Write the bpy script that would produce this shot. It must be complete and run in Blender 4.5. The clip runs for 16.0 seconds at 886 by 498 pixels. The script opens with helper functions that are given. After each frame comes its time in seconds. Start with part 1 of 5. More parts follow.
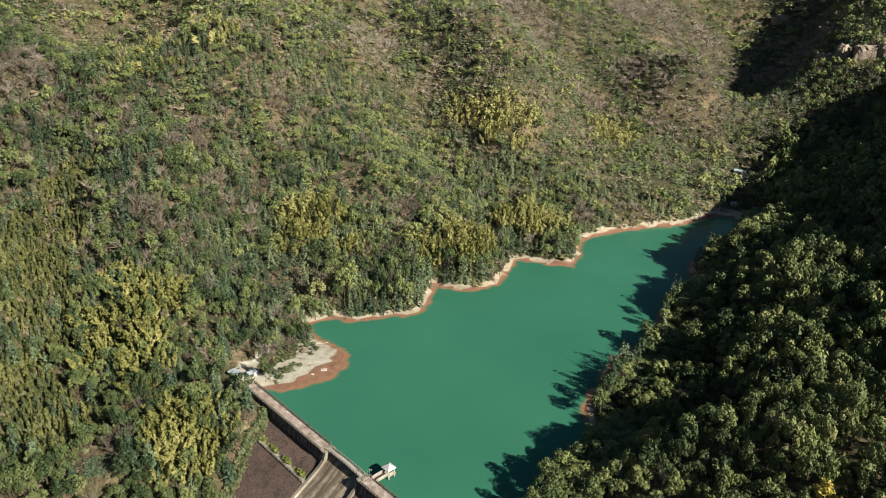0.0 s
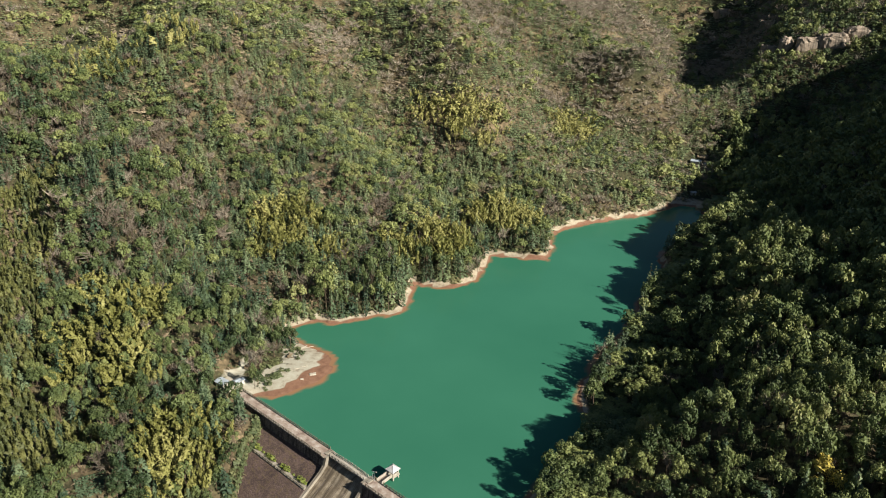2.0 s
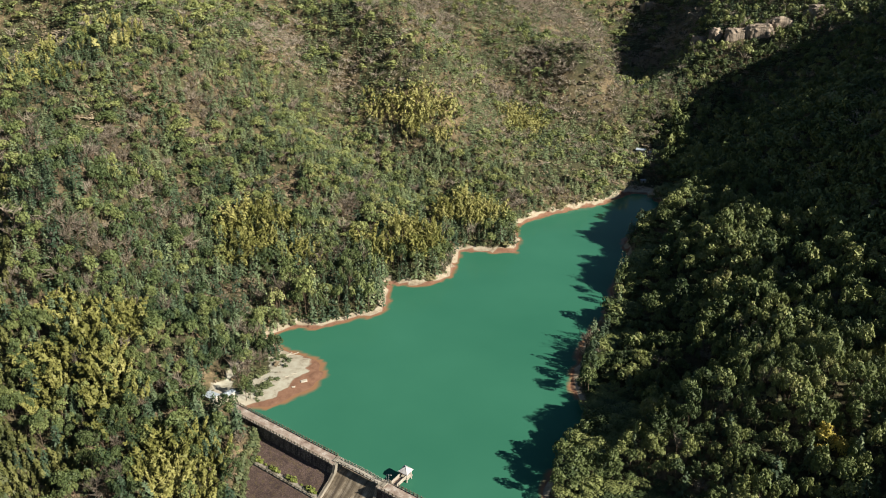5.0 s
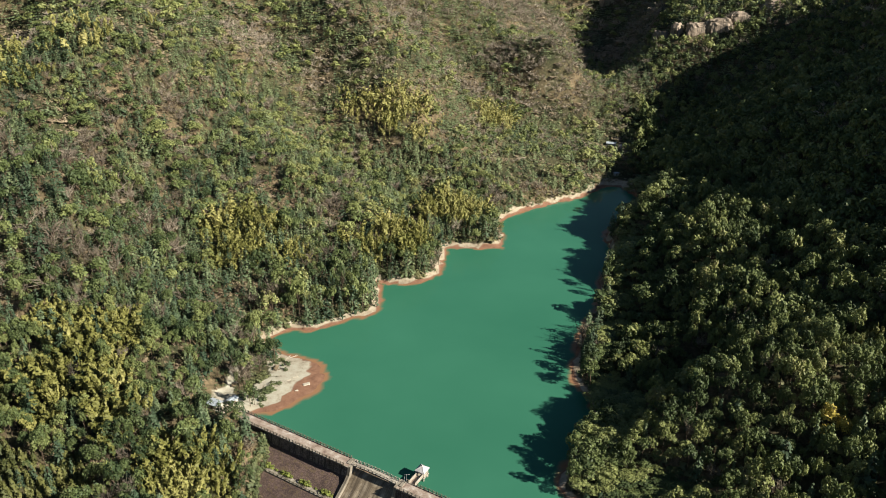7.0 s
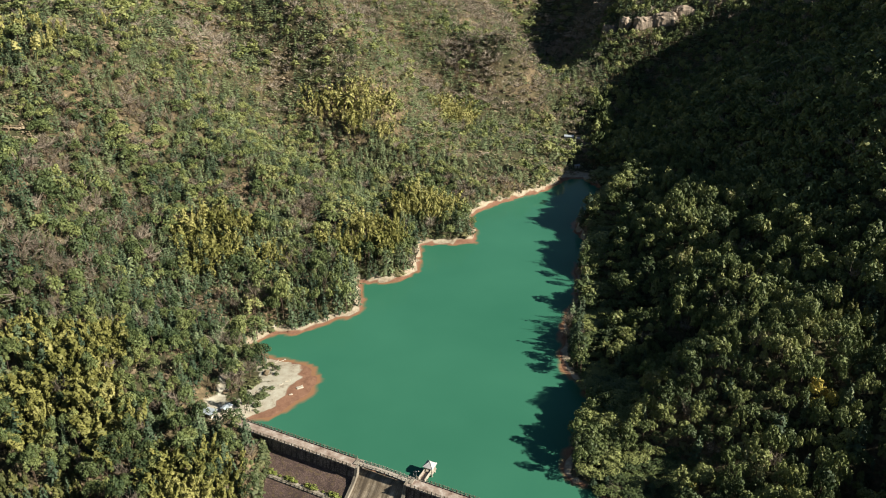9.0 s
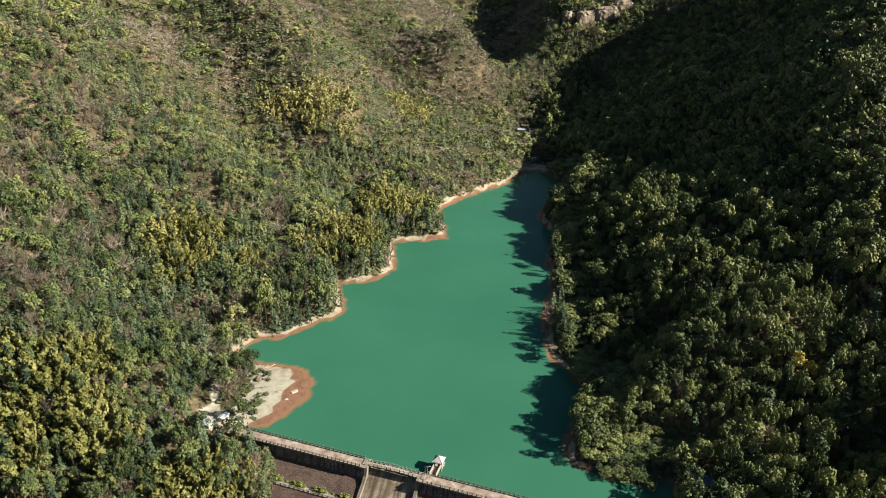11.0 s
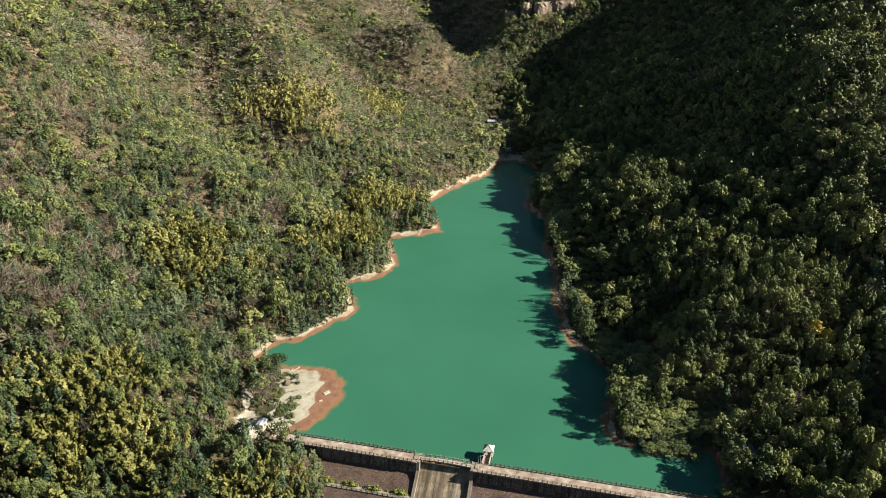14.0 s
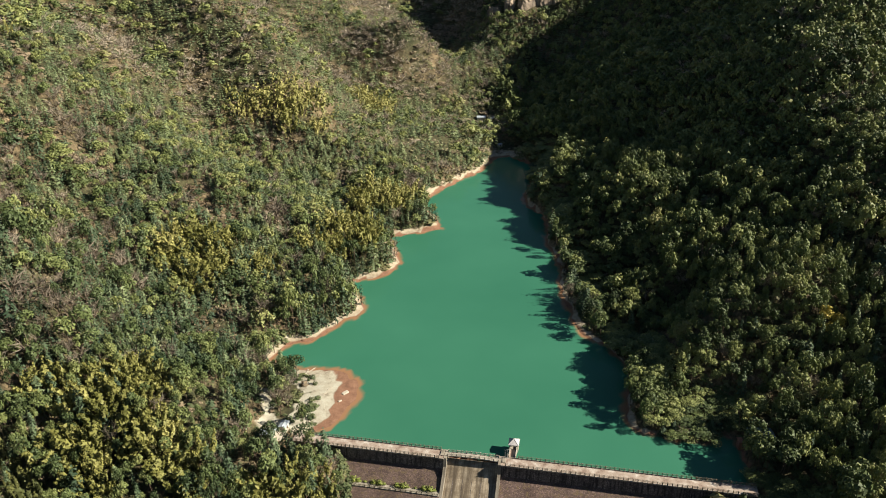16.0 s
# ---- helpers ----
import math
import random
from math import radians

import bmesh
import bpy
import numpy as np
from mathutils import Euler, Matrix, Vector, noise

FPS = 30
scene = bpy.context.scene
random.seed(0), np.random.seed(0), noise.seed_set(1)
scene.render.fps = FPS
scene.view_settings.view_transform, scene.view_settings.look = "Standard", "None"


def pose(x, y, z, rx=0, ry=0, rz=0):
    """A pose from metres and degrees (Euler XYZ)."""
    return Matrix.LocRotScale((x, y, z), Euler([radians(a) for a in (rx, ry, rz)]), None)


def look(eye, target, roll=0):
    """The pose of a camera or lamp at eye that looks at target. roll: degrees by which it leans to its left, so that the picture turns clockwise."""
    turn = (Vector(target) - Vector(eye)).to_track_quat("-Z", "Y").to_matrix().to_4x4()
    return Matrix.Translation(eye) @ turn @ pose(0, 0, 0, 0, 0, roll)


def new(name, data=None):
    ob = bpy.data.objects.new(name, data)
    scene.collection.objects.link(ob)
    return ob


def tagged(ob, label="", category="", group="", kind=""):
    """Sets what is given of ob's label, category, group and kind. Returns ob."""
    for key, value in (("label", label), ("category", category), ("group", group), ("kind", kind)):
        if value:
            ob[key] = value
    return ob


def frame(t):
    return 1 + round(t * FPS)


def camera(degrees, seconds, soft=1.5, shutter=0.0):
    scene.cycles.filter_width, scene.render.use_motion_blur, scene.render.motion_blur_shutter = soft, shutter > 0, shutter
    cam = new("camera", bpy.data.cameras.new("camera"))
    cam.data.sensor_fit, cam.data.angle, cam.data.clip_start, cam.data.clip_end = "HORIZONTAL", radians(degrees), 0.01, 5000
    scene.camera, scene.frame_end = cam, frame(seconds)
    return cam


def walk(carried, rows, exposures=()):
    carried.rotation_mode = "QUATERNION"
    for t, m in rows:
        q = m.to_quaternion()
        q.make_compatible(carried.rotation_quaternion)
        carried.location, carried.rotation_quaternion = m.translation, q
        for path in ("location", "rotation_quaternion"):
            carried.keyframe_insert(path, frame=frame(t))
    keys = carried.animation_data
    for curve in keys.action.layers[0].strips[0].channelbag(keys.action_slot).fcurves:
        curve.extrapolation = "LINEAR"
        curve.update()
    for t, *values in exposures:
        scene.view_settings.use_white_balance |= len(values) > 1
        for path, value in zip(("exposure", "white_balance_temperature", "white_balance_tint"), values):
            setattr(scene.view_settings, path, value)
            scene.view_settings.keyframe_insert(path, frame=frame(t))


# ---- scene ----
cam = camera(65.21, 16.0, 1.05)


def aim(x, y, z, yaw, pitch, lean):
    """A camera pose: yaw to the left of +y, pitch above the horizon, lean to its left."""
    return pose(x, y, z, 0, 0, yaw) @ pose(0, 0, 0, 90 + pitch) @ pose(0, 0, 0, 0, 0, lean)


FLIGHT = [
    (0, 89.09, -175.47, 160.00, 15.656, -22.955, 0.659),
    (0.5, 84.87, -176.44, 160.09, 14.486, -23.000, 0.660),
    (1, 80.96, -177.46, 160.05, 13.298, -23.041, 0.588),
    (1.5, 77.07, -178.19, 160.13, 12.051, -23.083, 0.498),
    (2, 73.04, -179.02, 159.97, 10.844, -23.118, 0.436),
    (2.5, 68.86, -179.64, 159.79, 9.531, -23.141, 0.394),
    (3, 64.91, -180.21, 159.77, 8.302, -23.190, 0.313),
    (3.5, 60.72, -180.78, 159.65, 7.074, -23.230, 0.284),
    (4, 56.54, -181.03, 159.60, 5.914, -23.267, 0.271),
    (6.5, 34.35, -182.47, 161.26, 1.335, -23.711, 0.282),
    (7, 29.65, -182.64, 161.28, 0.004, -23.763, 0.304),
    (7.5, 25.20, -182.80, 161.42, -1.149, -23.809, 0.297),
    (8, 20.65, -182.91, 161.55, -2.440, -23.881, 0.237),
    (8.5, 16.06, -183.06, 161.62, -3.766, -23.937, 0.191),
    (9, 11.08, -183.08, 161.58, -5.172, -24.005, 0.173),
    (11.5, -16.44, -181.60, 163.41, -12.700, -24.487, 0.054),
    (12, -22.57, -180.72, 163.49, -14.311, -24.572, 0.041),
    (12.5, -28.22, -179.68, 163.47, -15.474, -24.640, 0.015),
    (13, -34.10, -178.62, 163.69, -16.379, -24.750, -0.160),
    (13.5, -39.48, -177.42, 164.04, -16.839, -24.858, -0.390),
    (14, -44.28, -176.20, 164.18, -16.765, -24.937, -0.558),
    (14.5, -48.23, -175.15, 164.41, -16.981, -25.003, -0.724),
    (15, -52.38, -174.03, 164.44, -17.113, -25.057, -0.843),
    (15.5, -55.66, -173.08, 164.58, -17.733, -25.126, -1.009),
    (16, -59.17, -172.03, 164.63, -19.038, -25.221, -1.134),
]
EXPOSURES = [(0, 1.03, 6500, 10), (6, 1.1, 6600, 10), (12, 1.21, 6750, 10), (16, 1.27, 6850, 10)]
walk(cam, [(t, aim(*row)) for t, *row in FLIGHT], EXPOSURES)

# ---- light ----
SUN_ELEVATION, SUN_HEADING = 31.5, -22.5  # heading: from +x towards +y
world = bpy.data.worlds.new("sky")
scene.world = world
world.use_nodes = True
wn = world.node_tree.nodes
sky = wn.new("ShaderNodeTexSky")
sky.sky_type, sky.sun_disc = "NISHITA", False
sky.sun_elevation, sky.sun_rotation = radians(SUN_ELEVATION), radians(90 - SUN_HEADING)
sky.air_density, sky.dust_density, sky.ozone_density = 1.2, 0.2, 3.0
wn["Background"].inputs[1].default_value = 0.028
world.node_tree.links.new(sky.outputs[0], wn["Background"].inputs[0])
sun = new("sun", bpy.data.lights.new("sun", "SUN"))
sun.data.energy, sun.data.angle, sun.data.color = 5.0, radians(0.53), (0.98, 0.92, 0.79)
_a, _e = radians(SUN_HEADING), radians(SUN_ELEVATION)
SUN_WAY = Vector((math.cos(_a) * math.cos(_e), math.sin(_a) * math.cos(_e), math.sin(_e)))
sun.matrix_world = look(SUN_WAY * 900 + Vector((0, 200, 0)), (0, 200, 0))


# ---- materials ----
def material(name, rough=0.8, metal=0.0):
    m = bpy.data.materials.new(name)
    m.use_nodes = True
    bsdf = m.node_tree.nodes["Principled BSDF"]
    bsdf.inputs["Roughness"].default_value = rough
    bsdf.inputs["Metallic"].default_value = metal
    bsdf.inputs["Specular IOR Level"].default_value = 0.3
    return m, m.node_tree.nodes, m.node_tree.links, bsdf


def ramp(nodes, stops):
    r = nodes.new("ShaderNodeValToRGB")
    while len(r.color_ramp.elements) < len(stops):
        r.color_ramp.elements.new(0.5)
    for el, (at, col) in zip(r.color_ramp.elements, stops):
        el.position, el.color = at, (*col, 1)
    return r


def noise_node(nodes, links, size, detail=4.0, rough=0.55, coords=None):
    n = nodes.new("ShaderNodeTexNoise")
    n.inputs["Scale"].default_value = 1.0 / size
    n.inputs["Detail"].default_value = detail
    n.inputs["Roughness"].default_value = rough
    if coords is None:
        coords = nodes.new("ShaderNodeTexCoord").outputs["Object"]
    links.new(coords, n.inputs["Vector"])
    return n


def mix_col(nodes, links, kind, fac, a, b):
    m = nodes.new("ShaderNodeMix")
    m.data_type, m.blend_type = "RGBA", kind
    for sock, val in ((m.inputs[0], fac), (m.inputs[6], a), (m.inputs[7], b)):
        if isinstance(val, (int, float)):
            sock.default_value = val
        elif isinstance(val, tuple):
            sock.default_value = (*val, 1)
        else:
            links.new(val, sock)
    return m.outputs[2]


def add_bump(nodes, links, bsdf, height, strength, distance):
    b = nodes.new("ShaderNodeBump")
    b.inputs["Strength"].default_value, b.inputs["Distance"].default_value = strength, distance
    links.new(height, b.inputs["Height"])
    links.new(b.outputs[0], bsdf.inputs["Normal"])


def weathered(name, stops, size, fine, rough=0.85, metal=0.0, bump=0.3, depth=0.02, streak=None):
    """A surface of two scales of mottling, with runs of dirt down it where streak is given."""
    m, nodes, links, bsdf = material(name, rough, metal)
    coords = nodes.new("ShaderNodeTexCoord").outputs["Object"]
    big = noise_node(nodes, links, size, 5.0, 0.6, coords)
    small = noise_node(nodes, links, fine, 6.0, 0.65, coords)
    add = nodes.new("ShaderNodeMath")
    add.operation = "MULTIPLY_ADD"
    links.new(small.outputs[0], add.inputs[0])
    add.inputs[1].default_value = 0.45
    links.new(big.outputs[0], add.inputs[2])
    sub = nodes.new("ShaderNodeMath")
    sub.operation = "SUBTRACT"
    links.new(add.outputs[0], sub.inputs[0])
    sub.inputs[1].default_value = 0.22
    r = ramp(nodes, stops)
    links.new(sub.outputs[0], r.inputs[0])
    col = r.outputs[0]
    if streak:
        mp = nodes.new("ShaderNodeMapping")
        mp.inputs["Scale"].default_value = (1.0, 0.06, 0.06)
        links.new(coords, mp.inputs[0])
        run = noise_node(nodes, links, streak[0], 5.0, 0.7, mp.outputs[0])
        rr = ramp(nodes, [(0.42, (0, 0, 0)), (0.62, (1, 1, 1))])
        links.new(run.outputs[0], rr.inputs[0])
        col = mix_col(nodes, links, "MIX", rr.outputs[0], col, streak[1])
    links.new(col, bsdf.inputs["Base Color"])
    add_bump(nodes, links, bsdf, small.outputs[0], bump, depth)
    return m


def foliage(name, dark, mid, light, dry=None, patch=40.0, gloss=0.25):
    """Leaves: tone by tree (attribute), by stand (noise), and a little by spray."""
    m, nodes, links, bsdf = material(name, 0.62)
    bsdf.inputs["Specular IOR Level"].default_value = gloss
    tone = nodes.new("ShaderNodeAttribute")
    tone.attribute_name = "tone"
    geo = nodes.new("ShaderNodeNewGeometry")
    stand = noise_node(nodes, links, patch, 3.0, 0.5)
    a = nodes.new("ShaderNodeMath")
    a.operation = "MULTIPLY_ADD"
    links.new(geo.outputs["Random Per Island"], a.inputs[0])
    a.inputs[1].default_value = 0.18
    links.new(tone.outputs["Fac"], a.inputs[2])
    b = nodes.new("ShaderNodeMath")
    b.operation = "MULTIPLY_ADD"
    links.new(stand.outputs[0], b.inputs[0])
    b.inputs[1].default_value = 0.5
    links.new(a.outputs[0], b.inputs[2])
    c = nodes.new("ShaderNodeMath")
    c.operation = "MULTIPLY"
    links.new(b.outputs[0], c.inputs[0])
    c.inputs[1].default_value = 0.6
    stops = [(0.18, dark), (0.5, mid), (0.8, light)]
    if dry:
        stops.append((0.93, dry))
    r = ramp(nodes, stops)
    links.new(c.outputs[0], r.inputs[0])
    links.new(r.outputs[0], bsdf.inputs["Base Color"])
    thin = nodes.new("ShaderNodeBsdfTranslucent")
    links.new(r.outputs[0], thin.inputs[0])
    mixs = nodes.new("ShaderNodeMixShader")
    mixs.inputs[0].default_value = 0.03
    links.new(bsdf.outputs[0], mixs.inputs[1])
    links.new(thin.outputs[0], mixs.inputs[2])
    links.new(mixs.outputs[0], nodes["Material Output"].inputs[0])
    return m


LEAF_BROAD = foliage("evergreen leaves", (0.026, 0.045, 0.018), (0.092, 0.12, 0.042), (0.198, 0.218, 0.076), (0.235, 0.208, 0.112))
LEAF_CONIFER = foliage("conifer needles", (0.024, 0.046, 0.026), (0.072, 0.106, 0.056), (0.158, 0.195, 0.095))
LEAF_BAMBOO = foliage("bamboo leaves", (0.085, 0.09, 0.022), (0.185, 0.182, 0.054), (0.27, 0.255, 0.09), (0.31, 0.275, 0.115), 12.0)
LEAF_YOUNG = foliage("young plantation needles", (0.048, 0.058, 0.02), (0.095, 0.1, 0.031), (0.155, 0.152, 0.053), (0.21, 0.195, 0.088), 30.0)
LEAF_BERM = foliage("bright shrub leaves", (0.09, 0.12, 0.03), (0.17, 0.2, 0.045), (0.26, 0.29, 0.07), None, 3.0)
LEAF_YELLOW = foliage("yellowed leaves", (0.28, 0.23, 0.05), (0.4, 0.32, 0.065), (0.48, 0.4, 0.1), None, 10.0)
LEAF_SHRUB = foliage("scrub leaves", (0.042, 0.062, 0.027), (0.09, 0.106, 0.046), (0.155, 0.15, 0.07), (0.25, 0.205, 0.115), 25.0)
DRY_SCRUB = foliage("dry bracken", (0.1, 0.076, 0.048), (0.17, 0.13, 0.084), (0.25, 0.2, 0.135), None, 15.0)
TWIGS = foliage("bare twigs", (0.11, 0.092, 0.072), (0.185, 0.155, 0.122), (0.28, 0.24, 0.19), None, 30.0)
BARK = weathered("bark", [(0.3, (0.05, 0.035, 0.025)), (0.7, (0.14, 0.1, 0.07))], 0.6, 0.12, 0.95, bump=0.6, depth=0.03)
CONCRETE = weathered("weathered concrete", [(0.25, (0.17, 0.145, 0.115)), (0.5, (0.29, 0.26, 0.215)), (0.75, (0.4, 0.365, 0.31))], 4.0, 0.4, streak=(1.2, (0.13, 0.11, 0.085)))
DECK = weathered("crest paving", [(0.3, (0.15, 0.105, 0.085)), (0.45, (0.26, 0.2, 0.165)), (0.58, (0.33, 0.275, 0.235)), (0.7, (0.45, 0.41, 0.37))], 2.6, 0.5)
def masonry(name, tones, stone, joint, weed=None, runs=None):
    """Rough coursed stone: each stone its own tone, dark joints, weeds and runs of black where given."""
    m, nodes, links, bsdf = material(name, 0.92)
    coords = nodes.new("ShaderNodeTexCoord").outputs["Object"]
    mp = nodes.new("ShaderNodeMapping")
    mp.inputs["Scale"].default_value = (1.0, 1.5, 1.5)
    links.new(coords, mp.inputs[0])
    cells = nodes.new("ShaderNodeTexVoronoi")
    cells.inputs["Scale"].default_value = 1.0 / stone
    links.new(mp.outputs[0], cells.inputs["Vector"])
    sep = nodes.new("ShaderNodeSeparateColor")
    links.new(cells.outputs["Color"], sep.inputs[0])
    r = ramp(nodes, tones)
    links.new(sep.outputs[0], r.inputs[0])
    big = noise_node(nodes, links, 5.0, 5.0, 0.65, coords)
    br = ramp(nodes, [(0.3, (0.55, 0.52, 0.5)), (0.7, (1.35, 1.3, 1.25))])
    links.new(big.outputs[0], br.inputs[0])
    col = mix_col(nodes, links, "MULTIPLY", 1.0, r.outputs[0], br.outputs[0])
    edge = ramp(nodes, [(0.3, (0, 0, 0)), (0.65, (0.55, 0.55, 0.55))])
    links.new(cells.outputs["Distance"], edge.inputs[0])
    col = mix_col(nodes, links, "MIX", edge.outputs[0], col, joint)
    if runs:
        rm = nodes.new("ShaderNodeMapping")
        rm.inputs["Scale"].default_value = (1.0, 0.1, 0.1)
        links.new(coords, rm.inputs[0])
        rn = noise_node(nodes, links, 0.9, 4.0, 0.75, rm.outputs[0])
        rr = ramp(nodes, [(0.46, (0, 0, 0)), (0.6, (0.9, 0.9, 0.9))])
        links.new(rn.outputs[0], rr.inputs[0])
        col = mix_col(nodes, links, "MIX", rr.outputs[0], col, runs)
    if weed:
        wn_ = noise_node(nodes, links, 1.3, 7.0, 0.75, coords)
        wr = ramp(nodes, [(0.52, (0, 0, 0)), (0.63, (0.85, 0.85, 0.85))])
        links.new(wn_.outputs[0], wr.inputs[0])
        col = mix_col(nodes, links, "MIX", wr.outputs[0], col, weed)
    links.new(col, bsdf.inputs["Base Color"])
    add_bump(nodes, links, bsdf, cells.outputs["Distance"], 0.7, -0.1)
    return m


WALL_DARK = masonry("stained dam masonry", [(0.1, (0.12, 0.1, 0.1)), (0.5, (0.19, 0.165, 0.162)), (0.9, (0.31, 0.275, 0.265))], 0.4, (0.07, 0.06, 0.058), runs=(0.03, 0.026, 0.027))
SLOPE_STONE = masonry("weedy pitched stone", [(0.1, (0.082, 0.058, 0.054)), (0.5, (0.12, 0.085, 0.077)), (0.9, (0.175, 0.125, 0.113))], 0.42, (0.05, 0.035, 0.031), weed=(0.13, 0.095, 0.05))
CHUTE = weathered("spillway concrete", [(0.3, (0.13, 0.1, 0.07)), (0.5, (0.26, 0.21, 0.15)), (0.7, (0.4, 0.34, 0.26))], 3.0, 0.5, streak=(2.2, (0.09, 0.07, 0.05)))
RAIL = weathered("mossy concrete rail", [(0.3, (0.09, 0.085, 0.06)), (0.7, (0.24, 0.21, 0.16))], 1.5, 0.2)
ROOF_GREY = weathered("pale roof tile", [(0.3, (0.32, 0.31, 0.32)), (0.7, (0.52, 0.5, 0.5))], 1.2, 0.2, 0.6)
ROOF_WHITE = weathered("whitish sheet roof", [(0.3, (0.28, 0.32, 0.36)), (0.7, (0.4, 0.45, 0.5))], 1.5, 0.3, 0.45)
ROOF_BLUE = weathered("blue sheet roof", [(0.3, (0.08, 0.13, 0.19)), (0.7, (0.13, 0.2, 0.28))], 2.0, 0.3, 0.45)
BRICK_RED = weathered("red brick render", [(0.3, (0.2, 0.09, 0.06)), (0.7, (0.34, 0.17, 0.12))], 1.0, 0.15)
PLASTER = weathered("stained plaster", [(0.3, (0.32, 0.3, 0.26)), (0.7, (0.5, 0.47, 0.41))], 2.0, 0.3)
DARK_WOOD = weathered("dark wet timber", [(0.3, (0.04, 0.03, 0.022)), (0.7, (0.12, 0.09, 0.06))], 0.6, 0.1)
PALE_STONE = weathered("sun-bleached stone", [(0.3, (0.33, 0.29, 0.23)), (0.7, (0.46, 0.42, 0.35))], 0.8, 0.15)
ROCK = weathered("cliff rock", [(0.2, (0.17, 0.13, 0.1)), (0.5, (0.34, 0.27, 0.21)), (0.8, (0.5, 0.41, 0.33))], 5.0, 0.8, bump=1.0, depth=0.4, streak=(3.0, (0.12, 0.1, 0.08)))
GLASS_DARK, _n, _l, _b = material("dim window glass", 0.15)
_b.inputs["Base Color"].default_value = (0.02, 0.025, 0.03, 1)
PALE_CONCRETE = weathered("pale concrete", [(0.25, (0.22, 0.19, 0.155)), (0.55, (0.34, 0.31, 0.265)), (0.8, (0.44, 0.4, 0.35))], 1.5, 0.25)
STEEL = weathered("painted steel", [(0.3, (0.3, 0.33, 0.33)), (0.7, (0.42, 0.45, 0.45))], 0.5, 0.1, 0.5, 0.3)


def ground_material():
    m, nodes, links, bsdf = material("hillside soil and dry grass", 0.95)
    coords = nodes.new("ShaderNodeTexCoord").outputs["Object"]
    big = noise_node(nodes, links, 34.0, 6.0, 0.6, coords)
    r = ramp(nodes, [(0.34, (0.03, 0.036, 0.016)), (0.48, (0.06, 0.058, 0.03)), (0.57, (0.12, 0.094, 0.058)), (0.7, (0.21, 0.162, 0.105))])
    links.new(big.outputs[0], r.inputs[0])
    fine = noise_node(nodes, links, 1.6, 6.0, 0.7, coords)
    fr = ramp(nodes, [(0.36, (0.3, 0.32, 0.28)), (0.5, (0.8, 0.78, 0.7)), (0.64, (1.5, 1.4, 1.3))])
    links.new(fine.outputs[0], fr.inputs[0])
    floor_col = mix_col(nodes, links, "MULTIPLY", 0.8, r.outputs[0], fr.outputs[0])
    sandn = noise_node(nodes, links, 3.0, 6.0, 0.65, coords)
    sr = ramp(nodes, [(0.28, (0.13, 0.095, 0.065)), (0.42, (0.26, 0.21, 0.15)), (0.56, (0.34, 0.295, 0.22)), (0.72, (0.4, 0.36, 0.285))])
    links.new(sandn.outputs[0], sr.inputs[0])
    wr = ramp(nodes, [(0.28, (0.15, 0.115, 0.08)), (0.42, (0.31, 0.285, 0.225)), (0.6, (0.37, 0.355, 0.29)), (0.78, (0.4, 0.39, 0.325))])
    links.new(sandn.outputs[0], wr.inputs[0])
    bleached = nodes.new("ShaderNodeAttribute")
    bleached.attribute_name = "bleached"
    shore_sand = mix_col(nodes, links, "MIX", bleached.outputs["Fac"], sr.outputs[0], wr.outputs[0])
    mr = ramp(nodes, [(0.3, (0.13, 0.066, 0.042)), (0.7, (0.225, 0.122, 0.078))])
    links.new(sandn.outputs[0], mr.inputs[0])
    col = floor_col
    for attr, src in (("sand", shore_sand), ("mud", mr.outputs[0])):
        at = nodes.new("ShaderNodeAttribute")
        at.attribute_name = attr
        ad = nodes.new("ShaderNodeMath")
        ad.operation = "MULTIPLY_ADD"
        links.new(sandn.outputs[0], ad.inputs[0])
        ad.inputs[1].default_value = 0.6
        links.new(at.outputs["Fac"], ad.inputs[2])
        edge = ramp(nodes, [(0.7, (0, 0, 0)), (0.9, (1, 1, 1))])
        links.new(ad.outputs[0], edge.inputs[0])
        col = mix_col(nodes, links, "MIX", edge.outputs[0], col, src)
    links.new(col, bsdf.inputs["Base Color"])
    add_bump(nodes, links, bsdf, fine.outputs[0], 0.8, 0.3)
    return m


def water_material():
    m, nodes, links, bsdf = material("green reservoir water", 0.12)
    coords = nodes.new("ShaderNodeTexCoord").outputs["Object"]
    big = noise_node(nodes, links, 60.0, 3.0, 0.5, coords)
    r = ramp(nodes, [(0.3, (0.027, 0.125, 0.079)), (0.7, (0.035, 0.146, 0.093))])
    links.new(big.outputs[0], r.inputs[0])
    silt = nodes.new("ShaderNodeAttribute")
    silt.attribute_name = "silt"
    cl = noise_node(nodes, links, 6.0, 4.0, 0.6, coords)
    mu = nodes.new("ShaderNodeMath")
    mu.operation = "MULTIPLY_ADD"
    links.new(cl.outputs[0], mu.inputs[0])
    mu.inputs[1].default_value = 0.5
    links.new(silt.outputs["Fac"], mu.inputs[2])
    er = ramp(nodes, [(0.45, (0, 0, 0)), (1.0, (1, 1, 1))])
    links.new(mu.outputs[0], er.inputs[0])
    col = mix_col(nodes, links, "MIX", er.outputs[0], r.outputs[0], (0.24, 0.135, 0.075))
    links.new(col, bsdf.inputs["Base Color"])
    bsdf.inputs["IOR"].default_value = 1.33
    bsdf.inputs["Specular IOR Level"].default_value = 0.14
    rip = noise_node(nodes, links, 1.1, 3.0, 0.5, coords)
    add_bump(nodes, links, bsdf, rip.outputs[0], 0.12, 0.05)
    return m


GROUND = ground_material()
WATER = water_material()


